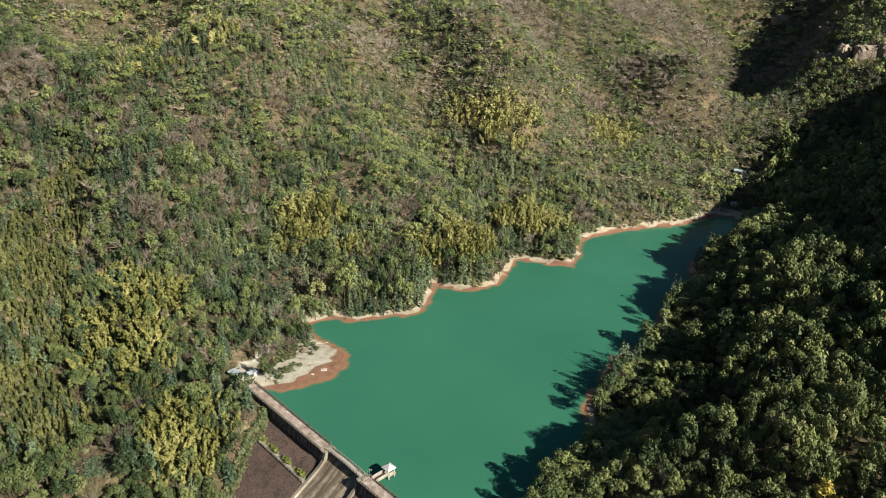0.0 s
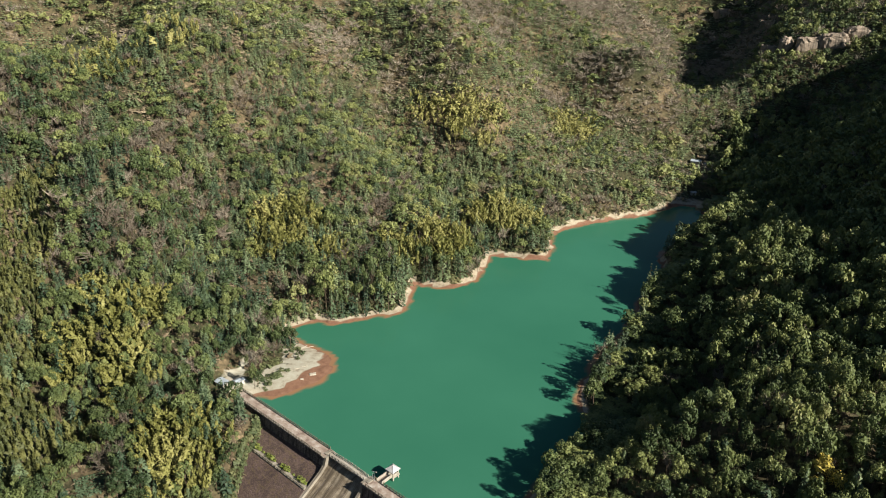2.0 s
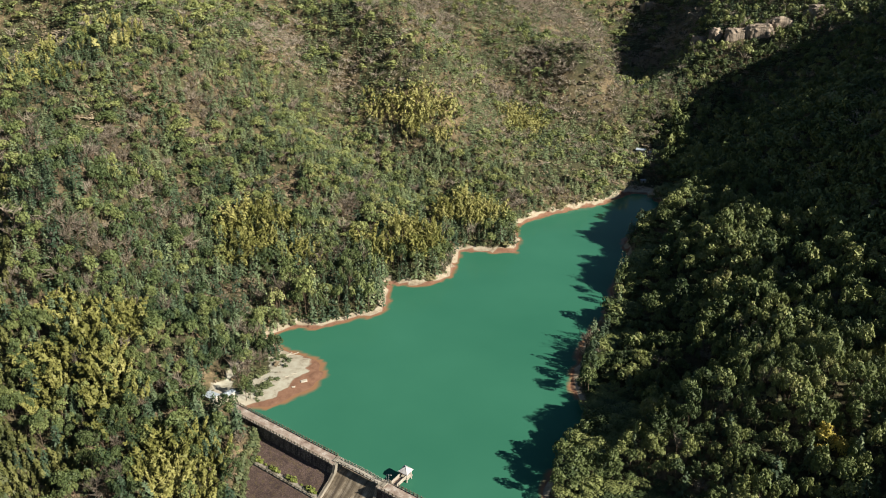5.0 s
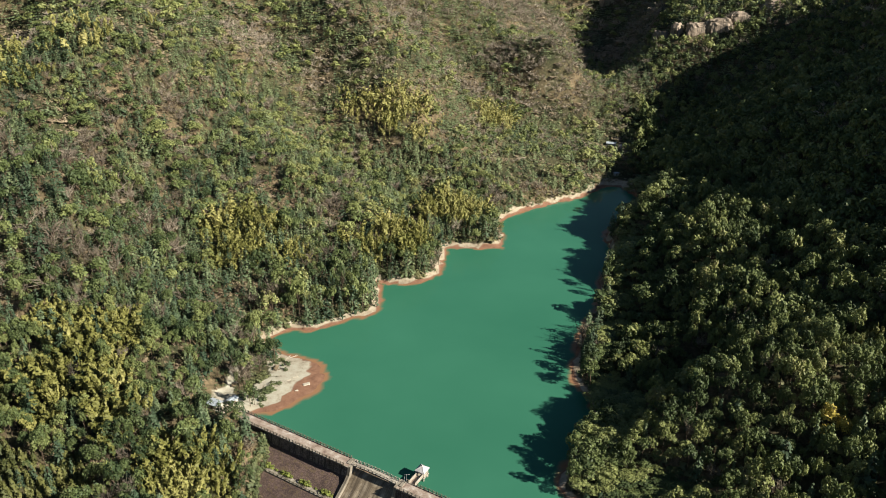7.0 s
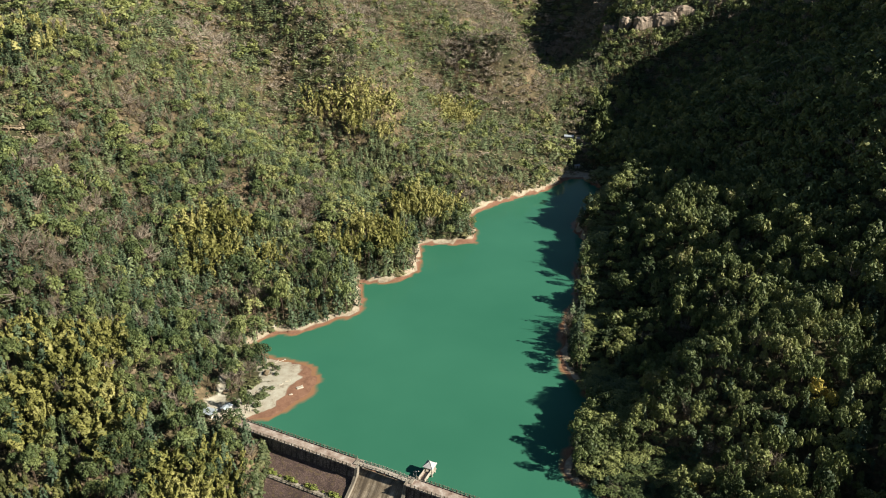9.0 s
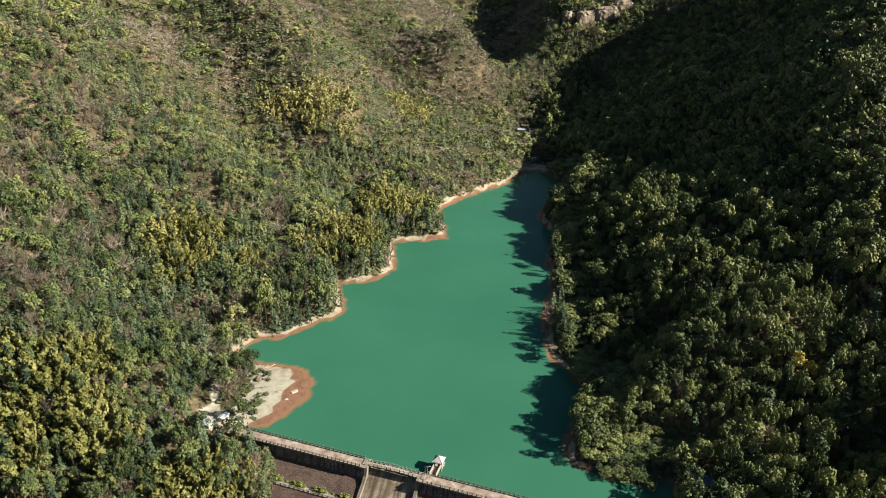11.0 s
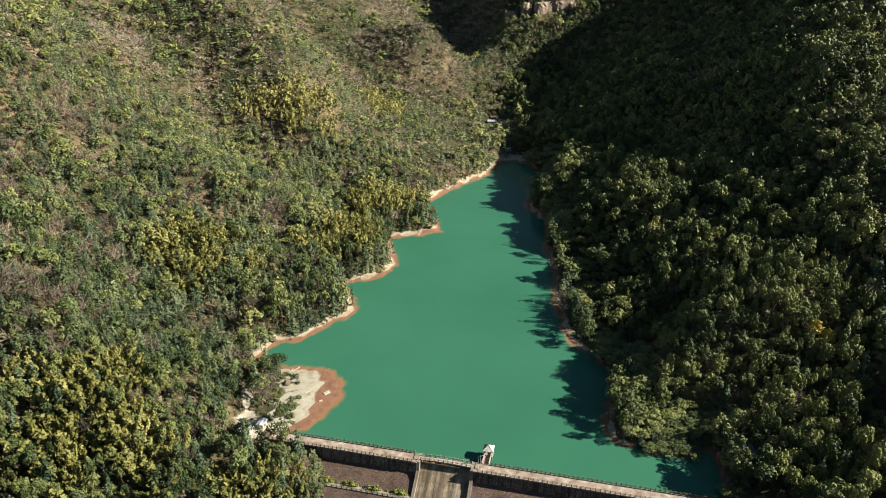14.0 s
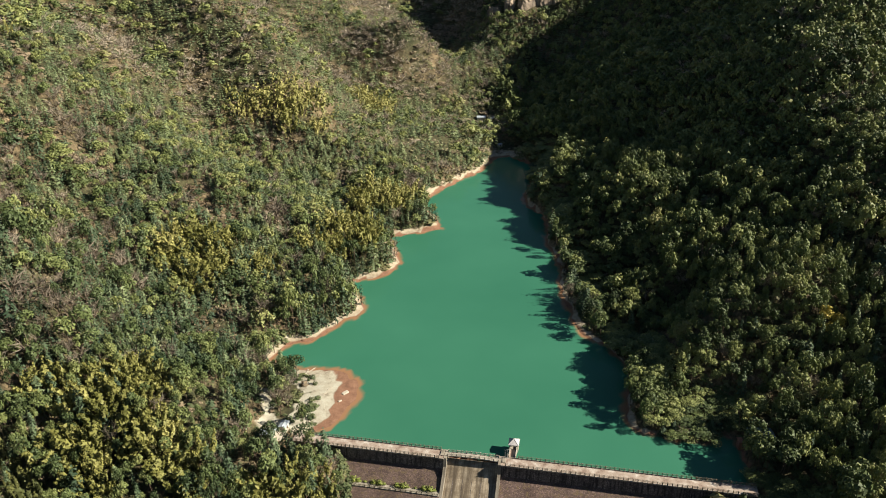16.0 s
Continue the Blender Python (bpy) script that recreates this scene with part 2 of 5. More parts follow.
# ---- the land ----
# Hills, valleys and gullies: x, y, height or depth, breadth. Shores: x, y at water level.
PLATEAU = 114
HILLS = [
    (231, 511, 44, 38), (-136, 103, 59, 29), (-334, 252, 39, 154), (267, 127, 25, 28), (362, 168, 28, 44), (-92, 34, 31, 28),
    (556, 303, 55, 119), (59, 808, 65, 81), (380, 743, 80, 146), (124, 19, 30, 29), (-58, 205, 31, 29), (124, 448, 48, 28),
    (-146, 10, 22, 40), (-28, 371, 58, 45), (-366, 585, 87, 167), (1, 299, 23, 29), (-107, 309, 35, 28),
]
VALLEYS = [
    (6, -270, 79, 170), (176, -111, 35, 129), (-210, -20, 30, 126), (10, -411, 59, 115), (-201, 5, 37, 115), (274, 416, 28, 108),
    (-29, -72, 55, 108), (184, 370, 66, 93), (79, 330, 49, 92), (198, 715, 40, 82), (232, 689, 51, 76), (39, 161, 50, 75),
]
GULLIES = [
    (364, 76, 42, 68), (114, 121, 52, 67), (7, 407, 36, 66), (265, 244, 22, 62), (128, 4, 42, 59), (-25, 266, 63, 57),
    (199, 526, 79, 56), (-86, 46, 25, 54), (227, 97, 31, 49), (-98, 330, 53, 48), (-1, 68, 45, 47), (-166, 98, 38, 47),
    (-255, 238, 65, 44), (-74, 185, 48, 39), (-148, 166, 15, 32), (197, 199, 36, 28), (-109, 16, 17, 28), (-127, 30, 11, 28),
    (-112, 113, 40, 28),
]
RAVINES = [
    (96, 46, 14, 8), (108, 44, 17, 9), (121, 42, 16, 9), (133, 43, 12, 9), (158, 104, 9, 9), (168, 93, 8, 9),
    (142, -40, 9, 8), (155, -44, 8, 8), (185, 120, 7, 9),
    (106, 90, 14, 7), (117, 86, 14, 7), (129, 81, 12, 8), (120, 124, 14, 7), (132, 119, 14, 7), (144, 114, 12, 8), (146, 180, 12, 8), (158, 175, 12, 8),
    (215, -12, 9, 20), (200, -2, 4, 14),
]
SPURS = [
    (376, 338, 23, 60), (0, 346, 14, 60), (200, 458, 16, 30), (178, 12, 3, 20), (260, 282, 11, 30), (384, 390, 13, 22),
    (348, 242, 8, 30), (264, 538, 8, 42), (236, 74, 11, 22), (112, 370, 7, 30), (244, 334, 9, 22), (148, 102, 9, 22),
    (312, 182, 5, 22), (-196, 254, 4, 30), (400, 434, 3, 22), (-92, 402, 3, 42), (388, 214, 4, 22), (292, 594, 4, 22),
    (292, 222, 4, 22), (176, 418, 3, 22), (244, 498, 3, 22), (100, 334, 3, 22), (356, 174, 2, 22), (184, -78, 2, 22),
    (268, 586, 8, 24), (192, 454, 6, 24), (196, 542, 8, 18), (112, -54, 4, 18),
]
HOLLOWS = [
    (172, 598, 7, 42), (232, 146, 10, 22), (-112, 210, 5, 42), (288, 418, 7, 22), (452, 298, 6, 30), (188, 534, 6, 30),
    (312, 338, 6, 22), (216, 618, 7, 22), (296, 102, 3, 30), (196, 134, 6, 22), (-112, 286, 3, 30), (156, 38, 3, 30),
    (472, 378, 4, 30), (324, 302, 5, 22), (264, 158, 4, 22), (396, 306, 6, 22), (320, 462, 2, 22), (312, 378, 5, 22),
    (-148, 146, 2, 30), (440, 326, 4, 22), (348, 330, 4, 22), (188, 634, 7, 34), (248, 430, 6, 18), (240, 514, 7, 12),
]
WEST_SHORE = [
    (-41, 30), (-35, 31), (-30, 34), (-24, 39), (-20, 45), (-18, 53),
    (-21, 61), (-26, 66), (-33, 69), (-38, 70), (-44, 75), (-49, 81),
    (-46, 88), (-39, 91), (-33, 91), (-25, 94), (-16, 101), (-7, 104),
    (-1, 111), (-2, 121), (-4, 140), (4, 139), (12, 139), (20, 142),
    (27, 150), (29, 160), (31, 185), (40, 186), (52, 185), (63, 186),
    (65, 201), (64, 228), (74, 239), (91, 253), (108, 264), (122, 272),
    (136, 287), (148, 300), (160, 298), (164, 281), (166, 264),
]
EAST_SHORE = [
    (163, 263), (147, 236), (129, 209), (127, 196), (130, 184), (123, 166),
    (112, 145), (111, 137), (110, 128), (103, 110), (95, 97), (90, 83),
    (88, 72), (84, 63), (83, 50), (87, 42), (88, 28), (85, 19),
    (76, 9), (69, -3), (68, -8), (72, -13), (79, -19), (87, -23),
    (92, -21), (97, -24), (96, -32), (92, -39), (88, -45),
]
SHORE = np.array(WEST_SHORE + EAST_SHORE + [(85.4, -49.6), (-43.4, 25.8)], float)  # closed under the dam
# the trodden path from the yard to the spit and up the bank
PATH = [(-57, 39), (-53, 38), (-49.5, 37), (-46, 35.5), (-44.6, 40), (-42.8, 45), (-40, 49.5), (-54, 43), (-54, 48), (-53.6, 53), (-53.2, 58)]
DAM_TURN = math.atan2(-0.506, 0.862)
U_DIR, N_DIR = np.array((0.8624, -0.5062)), np.array((0.5062, 0.8624))
CREST_Z = 2.2
WAVES = np.random.RandomState(7).uniform(0, 6.283, (14, 2))


def rough_noise(x, y, size):
    """Smooth irregular relief, about -1 to 1."""
    z = 0 * x
    for k, (turn, phase) in enumerate(WAVES):
        w = 6.283 / (size * (1.6 - 0.09 * k))
        z = z + np.sin(w * (x * math.cos(turn) + y * math.sin(turn)) + phase + 1.3 * np.sin(w * 0.6 * (y * math.cos(turn) - x * math.sin(turn)) + 2 * phase))
    return z / 4.5


def shore_distance(x, y):
    """Metres from the water's edge: positive on land, negative on the lake."""
    p = np.stack([x, y], -1)
    d, inside = np.full(len(p), 1e9), np.zeros(len(p), bool)
    for a, b in zip(SHORE, np.roll(SHORE, -1, 0)):
        e = b - a
        s = np.clip(((p - a) @ e) / (e @ e), 0, 1)
        d = np.minimum(d, np.hypot(*(p - a - s[:, None] * e).T))
        cross = (a[1] > p[:, 1]) != (b[1] > p[:, 1])
        inside ^= cross & (p[:, 0] < (b[0] - a[0]) * (p[:, 1] - a[1]) / (b[1] - a[1] + 1e-12) + a[0])
    return np.where(inside, -d, d)


def land(x, y):
    """Ground height and distance from the shore at arrays of places."""
    x, y = np.asarray(x, float), np.asarray(y, float)
    d0 = shore_distance(x, y)
    q = -(x * N_DIR[0] + y * N_DIR[1])
    u = x * U_DIR[0] + y * U_DIR[1]
    d = d0 + 1.2 * rough_noise(x, y, 11.0) * np.clip(1 - np.abs(d0) / 12, 0, 1) * (q < -8)
    hill = np.full(len(x), PLATEAU)
    for sign, forms in ((1, HILLS), (1, SPURS), (-1, VALLEYS), (-1, GULLIES), (-1, HOLLOWS), (-1, RAVINES)):
        for cx, cy, h, r in forms:
            hill = hill + sign * h * np.exp(-((x - cx) ** 2 + (y - cy) ** 2) / (2 * r * r))
    dp = np.maximum(d, 0)
    far = np.clip((np.hypot(x, y - 200) - 700) / 900, 0, 1)
    z = (1 - np.exp(-dp / 30)) * hill + 2.2 * (1 - np.exp(-dp / 5))
    z = z + rough_noise(x, y, 26.0) * 1.3 * np.clip(dp / 20, 0, 1) + far * (90 + 120 * rough_noise(x, y, 900.0))
    spit = np.exp(-((x + 30) ** 2 + (y - 50) ** 2) / (2 * 13.0**2))
    z = z * (1 - spit) + spit * np.minimum(z, 0.1 + 0.1 * dp)
    z = np.maximum(z, np.minimum(0.1 * dp, 1.4))
    z = np.where(d < 0, np.maximum(0.2 * d, -7.0), z)
    # the valley below the dam
    c = u - 9.0
    vale = np.where(c < 0, -30 + 0.92 * np.maximum(-c - 14, 0), -30 + 0.5 * np.maximum(c - 14, 0)) - 0.03 * np.maximum(q, 0)
    below = (q > -1.5) & (u > -62) & (u < 104)
    vale = np.where(q > -1.5, vale, 1e6)
    soft = np.clip((np.minimum(u + 62, 104 - u)) / 12, 0, 1)
    z = np.where(below, np.minimum(z, vale * soft + z * (1 - soft)), z)
    # level ground at the dam's two ends
    for px, py, pz, pr in ((-53, 33, 1.9, 8.0), (101, -33, 2.0, 8.0), (165, 312, 1.1, 16.0)):
        k = np.exp(-(((x - px) ** 2 + (y - py) ** 2) / pr**2) ** 2) * (d > 0.5)
        z = z * (1 - k) + pz * k
    return z, d


def path_distance(x, y):
    return np.min([np.hypot(x - a, y - b) for a, b in PATH], axis=0)


def ground_at(x, y):
    return float(land(np.array([x]), np.array([y]))[0][0])


def sheet(name, verts, tris, mats, tones=None, smooth=False, index=None):
    """A mesh from arrays, quick enough for woods."""
    me = bpy.data.meshes.new(name)
    me.vertices.add(len(verts))
    me.vertices.foreach_set("co", np.asarray(verts, np.float32).ravel())
    me.loops.add(3 * len(tris))
    me.loops.foreach_set("vertex_index", np.asarray(tris, np.int32).ravel())
    me.polygons.add(len(tris))
    me.polygons.foreach_set("loop_start", np.arange(0, 3 * len(tris), 3, dtype=np.int32))
    for key, values in (tones or {}).items():
        me.attributes.new(key, "FLOAT", "POINT").data.foreach_set("value", np.asarray(values, np.float32))
    for m in mats:
        me.materials.append(m)
    if index is not None:
        me.polygons.foreach_set("material_index", np.asarray(index, np.int32))
    me.update(calc_edges=True)
    me.validate()
    if not smooth:
        me.shade_flat()
    return me


def grid_tris(nx, ny, keep=None):
    i = np.arange(nx * ny).reshape(ny, nx)
    a, b, c, d = i[:-1, :-1].ravel(), i[:-1, 1:].ravel(), i[1:, 1:].ravel(), i[1:, :-1].ravel()
    if keep is not None:
        a, b, c, d = a[keep], b[keep], c[keep], d[keep]
    return np.concatenate([np.stack([a, b, c], -1), np.stack([a, c, d], -1)])


def spaced(lo, hi, step, out, growth):
    """Even steps from lo to hi, then ever longer ones out to the horizon."""
    mid = np.arange(lo, hi + step, step)
    tail, s = [], step
    while sum(tail) < out:
        s *= growth
        tail.append(s)
    tail = np.cumsum(tail)
    return np.concatenate([lo - tail[::-1], mid, mid[-1] + tail])


gx, gy = spaced(-160, 240, 3.0, 4200, 1.07), spaced(-80, 340, 3.0, 4200, 1.06)
GX, GY = np.meshgrid(gx, gy)
GZ, GD = land(GX.ravel(), GY.ravel())
shade_x, shade_y = GX.ravel(), GY.ravel()
# bare sand and wet red mud along the drawn-down shore, wider on the west bank and the spit
west = 0.5 - 0.5 * np.tanh(((shade_x - 0.3 * shade_y) - 75) / 12)
mouth = np.exp(-((shade_x - 163) ** 2 + (shade_y - 312) ** 2) / (2 * 15.0**2))
spit = np.exp(-((shade_x + 34) ** 2 + (shade_y - 48) ** 2) / (2 * 12.0**2))
reach = -2.6 + (6.0 - 1.3 * np.clip((shade_y - 95) / 20, 0, 1) + 1.0 * rough_noise(shade_x + 30, shade_y, 19.0)) * west + 14 * spit + 11 * mouth
upstream = (shade_x * N_DIR[0] + shade_y * N_DIR[1]) > 1
sand = np.clip(1.0 - (GD - reach) / 2.0, 0, 1) * upstream
flank = np.exp(-((shade_x + 23) ** 2 + (shade_y - 44) ** 2) / (2 * 10.0**2))
patchy = rough_noise(shade_x, shade_y, 16.0)
mud = np.clip(1.0 - (GD - (0.55 + 1.0 * patchy) * west + 0.6 + 0.3 * (1 - west) - 0.6 * spit - 8.0 * flank) / 1.6, 0, 1) * upstream
clearing = 0.42 * np.exp(-((shade_x + 65) ** 2 + (shade_y + 33) ** 2) / 14.0) + np.exp(-((shade_x - 90) ** 2 / 500.0 + (shade_y - 307 - 0.35 * (shade_x - 90)) ** 2 / 40.0)) * 0.6 + 0.42 * np.exp(-((shade_x - 122) ** 2 / 700.0 + (shade_y - 420) ** 2 / 500.0)) + 0.4 * np.exp(-((shade_x - 82) ** 2 / 300.0 + (shade_y - 453) ** 2 / 300.0)) + 0.4 * np.exp(-((shade_x - 118) ** 2 / 3000.0 + (shade_y - 613) ** 2 / 6000.0))
sand = np.maximum(sand, np.clip(clearing, 0, 0.62))
sand = np.maximum(sand, np.clip(1.1 - path_distance(shade_x, shade_y) / 4.0, 0, 0.9))
ground = new("ground", sheet("ground", np.stack([shade_x, shade_y, GZ], -1), grid_tris(len(gx), len(gy)), [GROUND], {"sand": sand, "mud": mud, "bleached": np.clip(np.maximum(1.6 * spit, 1.5 - path_distance(shade_x, shade_y) / 5.0), 0, 1)}, smooth=True))
tagged(ground, "steep valley sides of brown soil and dry grass with a bare sandy shore", "ground", kind="structure")

lx, ly = np.arange(-60, 182, 2.0), np.arange(-56, 312, 2.0)
LX, LY = np.meshgrid(lx, ly)
LZ, LD = land(LX.ravel(), LY.ravel())
wet = ((LD < 5) & (LX.ravel() * N_DIR[0] + LY.ravel() * N_DIR[1] > 1.4)).reshape(LX.shape)
cell = (wet[:-1, :-1] & wet[:-1, 1:] & wet[1:, 1:] & wet[1:, :-1]).ravel()
silt = np.exp(np.minimum(LD + 0.6, 0) / 1.2) * np.clip((LX.ravel() * N_DIR[0] + LY.ravel() * N_DIR[1] - 2.5) / 6, 0, 1) * np.where(LX.ravel() - 0.3 * LY.ravel() > 70, 0.75, 1)
lake = new("water", sheet("water", np.stack([LX.ravel(), LY.ravel(), 0 * LX.ravel()], -1), grid_tris(len(lx), len(ly), cell), [WATER], {"silt": silt}, smooth=True))
tagged(lake, "still emerald green reservoir water turning red-brown along the shore", "water", kind="structure")


# ---- parts ----
def part(name, bm, mat, parent, label=""):
    me = bpy.data.meshes.new(name)
    bm.to_mesh(me)
    bm.free()
    me.materials.append(mat)
    ob = new(name, me)
    ob.parent = parent
    if label:
        tagged(ob, label)
    return ob


def thing(name, m, label, category, group=""):
    ob = new(name)
    ob.matrix_world = m
    return tagged(ob, label, category, group)


def block(x0, x1, y0, y1, z0, z1, bevel=0.0, bm=None):
    bm = bm or bmesh.new()
    made = bmesh.ops.create_cube(bm, size=1.0)["verts"]
    for v in made:
        v.co = Vector(((x0 + x1) / 2 + v.co.x * (x1 - x0), (y0 + y1) / 2 + v.co.y * (y1 - y0), (z0 + z1) / 2 + v.co.z * (z1 - z0)))
    if bevel:
        bmesh.ops.bevel(bm, geom=list({e for v in made for e in v.link_edges}), offset=bevel, segments=1, affect="EDGES")
    return bm


def prism(profile, x0, x1, bm=None):
    """A profile in y, z drawn out along x."""
    bm = bm or bmesh.new()
    a = [bm.verts.new((x0, y, z)) for y, z in profile]
    b = [bm.verts.new((x1, y, z)) for y, z in profile]
    bm.faces.new(a)
    bm.faces.new(b[::-1])
    for i in range(len(a)):
        j = (i + 1) % len(a)
        bm.faces.new((a[j], a[i], b[i], b[j]))
    bmesh.ops.recalc_face_normals(bm, faces=bm.faces)
    return bm


def rod(a, b, r, sides=6, bm=None, r2=None):
    bm = bm or bmesh.new()
    a, b = Vector(a), Vector(b)
    m = Matrix.Translation((a + b) / 2) @ (b - a).to_track_quat("Z", "Y").to_matrix().to_4x4()
    bmesh.ops.create_cone(bm, cap_ends=True, segments=sides, radius1=r, radius2=r if r2 is None else r2, depth=(b - a).length, matrix=m)
    return bm


def hip_roof(w, d, eave, peak, thick=0.18):
    bm = bmesh.new()
    low = [bm.verts.new((sx * w / 2, sy * d / 2, eave - thick)) for sx, sy in ((-1, -1), (1, -1), (1, 1), (-1, 1))]
    top = [bm.verts.new((v.co.x, v.co.y, eave)) for v in low]
    ridge = max(0.0, (w - d) / 2)
    apex = [bm.verts.new((-ridge, 0, peak)), bm.verts.new((ridge, 0, peak))]
    bm.faces.new(low[::-1])
    for i in range(4):
        bm.faces.new((low[i], low[(i + 1) % 4], top[(i + 1) % 4], top[i]))
    bm.faces.new((top[0], top[1], apex[1], apex[0]))
    bm.faces.new((top[1], top[2], apex[1]))
    bm.faces.new((top[2], top[3], apex[0], apex[1]))
    bm.faces.new((top[3], top[0], apex[0]))
    return bm


# ---- the dam ----
AXIS = pose(0, 0, 0, 0, 0, math.degrees(DAM_TURN))
LEFT_END, RIGHT_END, GAP_L, GAP_R = -54.5, 99.0, -0.6, 18.6
UP_FACE, DOWN_FACE = 2.0, -2.0


def build_dam():
    dam = thing("dam", AXIS, "weathered masonry gravity dam with a paved crest and a central spillway", "dam")
    BREAK, LEDGE, FOOT = -2.0, -5.7, -32.0
    for x0, x1 in ((LEFT_END, GAP_L), (GAP_R, RIGHT_END)):
        part("dam_wall", prism([(UP_FACE, CREST_Z - 0.25), (DOWN_FACE, CREST_Z - 0.25), (DOWN_FACE - 0.45, BREAK - 0.1), (UP_FACE, -12)], x0, x1), WALL_DARK, dam, "dark water-stained upright stone wall")
        part("dam_slope", prism([(UP_FACE - 0.5, -10), (DOWN_FACE - 0.4, BREAK), (-9.3, LEDGE), (-11.1, LEDGE), (-53.0, FOOT), (UP_FACE - 0.5, FOOT)], x0, x1), SLOPE_STONE, dam, "brown weedy stone slope below the wall")
        part("crest_deck", block(x0, x1, DOWN_FACE - 0.25, UP_FACE + 0.2, CREST_Z - 0.25, CREST_Z, 0.05), DECK, dam, "sun-bleached pinkish concrete walkway")
        part("coping", block(x0, x1, DOWN_FACE - 0.32, DOWN_FACE + 0.1, CREST_Z + 0.004, CREST_Z + 0.16, 0.04), CONCRETE, dam)
        part("coping", block(x0, x1, UP_FACE - 0.1, UP_FACE + 0.28, CREST_Z + 0.004, CREST_Z + 0.16, 0.04), CONCRETE, dam)
        # pilasters on the upright wall
        n = max(2, int((x1 - x0) / 6.5))
        pil = prism([(DOWN_FACE - 0.1, CREST_Z - 0.26), (DOWN_FACE - 0.56, BREAK + 0.1), (DOWN_FACE, BREAK + 0.1), (DOWN_FACE + 0.1, CREST_Z - 0.26)], -0.25, 0.25)
        first = part("pilaster", pil, WALL_DARK, dam)
        first.location.x = x0 + 3
        for k in range(1, n):
            o = new("pilaster", first.data)
            o.parent = dam
            o.location.x = x0 + 3 + k * (x1 - x0 - 6) / (n - 1)
    # spillway: ogee crest and chute between training walls
    ogee = [(1.8, -12), (1.8, -0.6), (1.0, 0.02), (0.2, 0.08), (-0.9, -0.4), (-2.4, -1.7), (-4.6, -3.5), (-11.0, -7.2), (-52.0, FOOT), (1.8, FOOT)]
    part("spillway_chute", prism(ogee, GAP_L + 0.9, GAP_R - 0.9), CHUTE, dam, "brown-stained concrete spillway chute")
    for x0, x1 in ((GAP_L - 0.05, GAP_L + 0.95), (GAP_R - 0.95, GAP_R + 0.05)):
        wall = [(2.3, -14), (2.3, CREST_Z + 0.1), (-1.9, CREST_Z + 0.1), (-2.9, -0.6), (-4.8, -2.3), (-11.0, -6.0), (-53.0, FOOT + 1.2), (-52.0, FOOT)]
        part("training_wall", prism(wall, x0, x1), CONCRETE, dam, "pale concrete side wall of the spillway")
    for x in (3.0, 6.2, 9.3, 12.4):
        part("chute_joint", prism([(-4.7, -3.62), (-4.6, -3.48), (-11.0, -7.18), (-11.0, -7.3)], x, x + 0.14), WALL_DARK, dam)
    # footbridge over the spillway, slightly arched
    bridge = bmesh.new()
    N = 12
    for k in range(N):
        a, b = k / N, (k + 1) / N
        xa, xb = GAP_L + 0.9 + a * (GAP_R - GAP_L - 1.8), GAP_L + 0.9 + b * (GAP_R - GAP_L - 1.8)
        za, zb = CREST_Z + 0.35 * math.sin(math.pi * a), CREST_Z + 0.35 * math.sin(math.pi * b)
        vs = [bridge.verts.new(c) for c in ((xa, -0.5, za - 0.3), (xb, -0.5, zb - 0.3), (xb, 1.6, zb - 0.3), (xa, 1.6, za - 0.3), (xa, -0.5, za), (xb, -0.5, zb), (xb, 1.6, zb), (xa, 1.6, za))]
        for f in ((0, 3, 2, 1), (4, 5, 6, 7), (0, 1, 5, 4), (2, 3, 7, 6), (0, 4, 7, 3), (1, 2, 6, 5)):
            bridge.faces.new([vs[i] for i in f])
    part("footbridge", bridge, PALE_CONCRETE, dam, "narrow arched concrete footbridge over the spillway")
    # end steps
    for x in (GAP_L - 1.4, GAP_R + 0.2):
        part("bridge_step", block(x, x + 1.2, -0.8, 1.7, CREST_Z + 0.003, CREST_Z + 0.3, 0.03), CONCRETE, dam)
    # berm with a low parapet
    part("berm", block(LEFT_END + 14, GAP_L - 0.1, -11.3, -9.2, -6.0, -5.6, 0.04), CONCRETE, dam, "narrow concrete berm")
    return dam


def railing(name, x0, x1, y, z, label, spacing=1.5, height=1.0, mat=RAIL, arch=0.0):
    rail = thing(name, AXIS, label, "railing", "railings of the dam")
    n = max(2, round((x1 - x0) / spacing) + 1)
    post = None
    for k in range(n):
        a = k / (n - 1)
        zz = z + arch * math.sin(math.pi * a)
        if post is None:
            post = part("post", block(-0.11, 0.11, -0.11, 0.11, 0, height + 0.12, 0.03), mat, rail)
            o = post
        else:
            o = new("post", post.data)
            o.parent = rail
        o.location = (x0 + a * (x1 - x0), y, zz)
    steps = 1 if not arch else 8
    for h in (height * 0.5, height * 0.95):
        bm = bmesh.new()
        for k in range(steps):
            a, b = k / steps, (k + 1) / steps
            rod((x0 + a * (x1 - x0), y, z + h + arch * math.sin(math.pi * a)), (x0 + b * (x1 - x0), y, z + h + arch * math.sin(math.pi * b)), 0.07, 6, bm)
        part("rail", bm, mat, rail)
    return rail


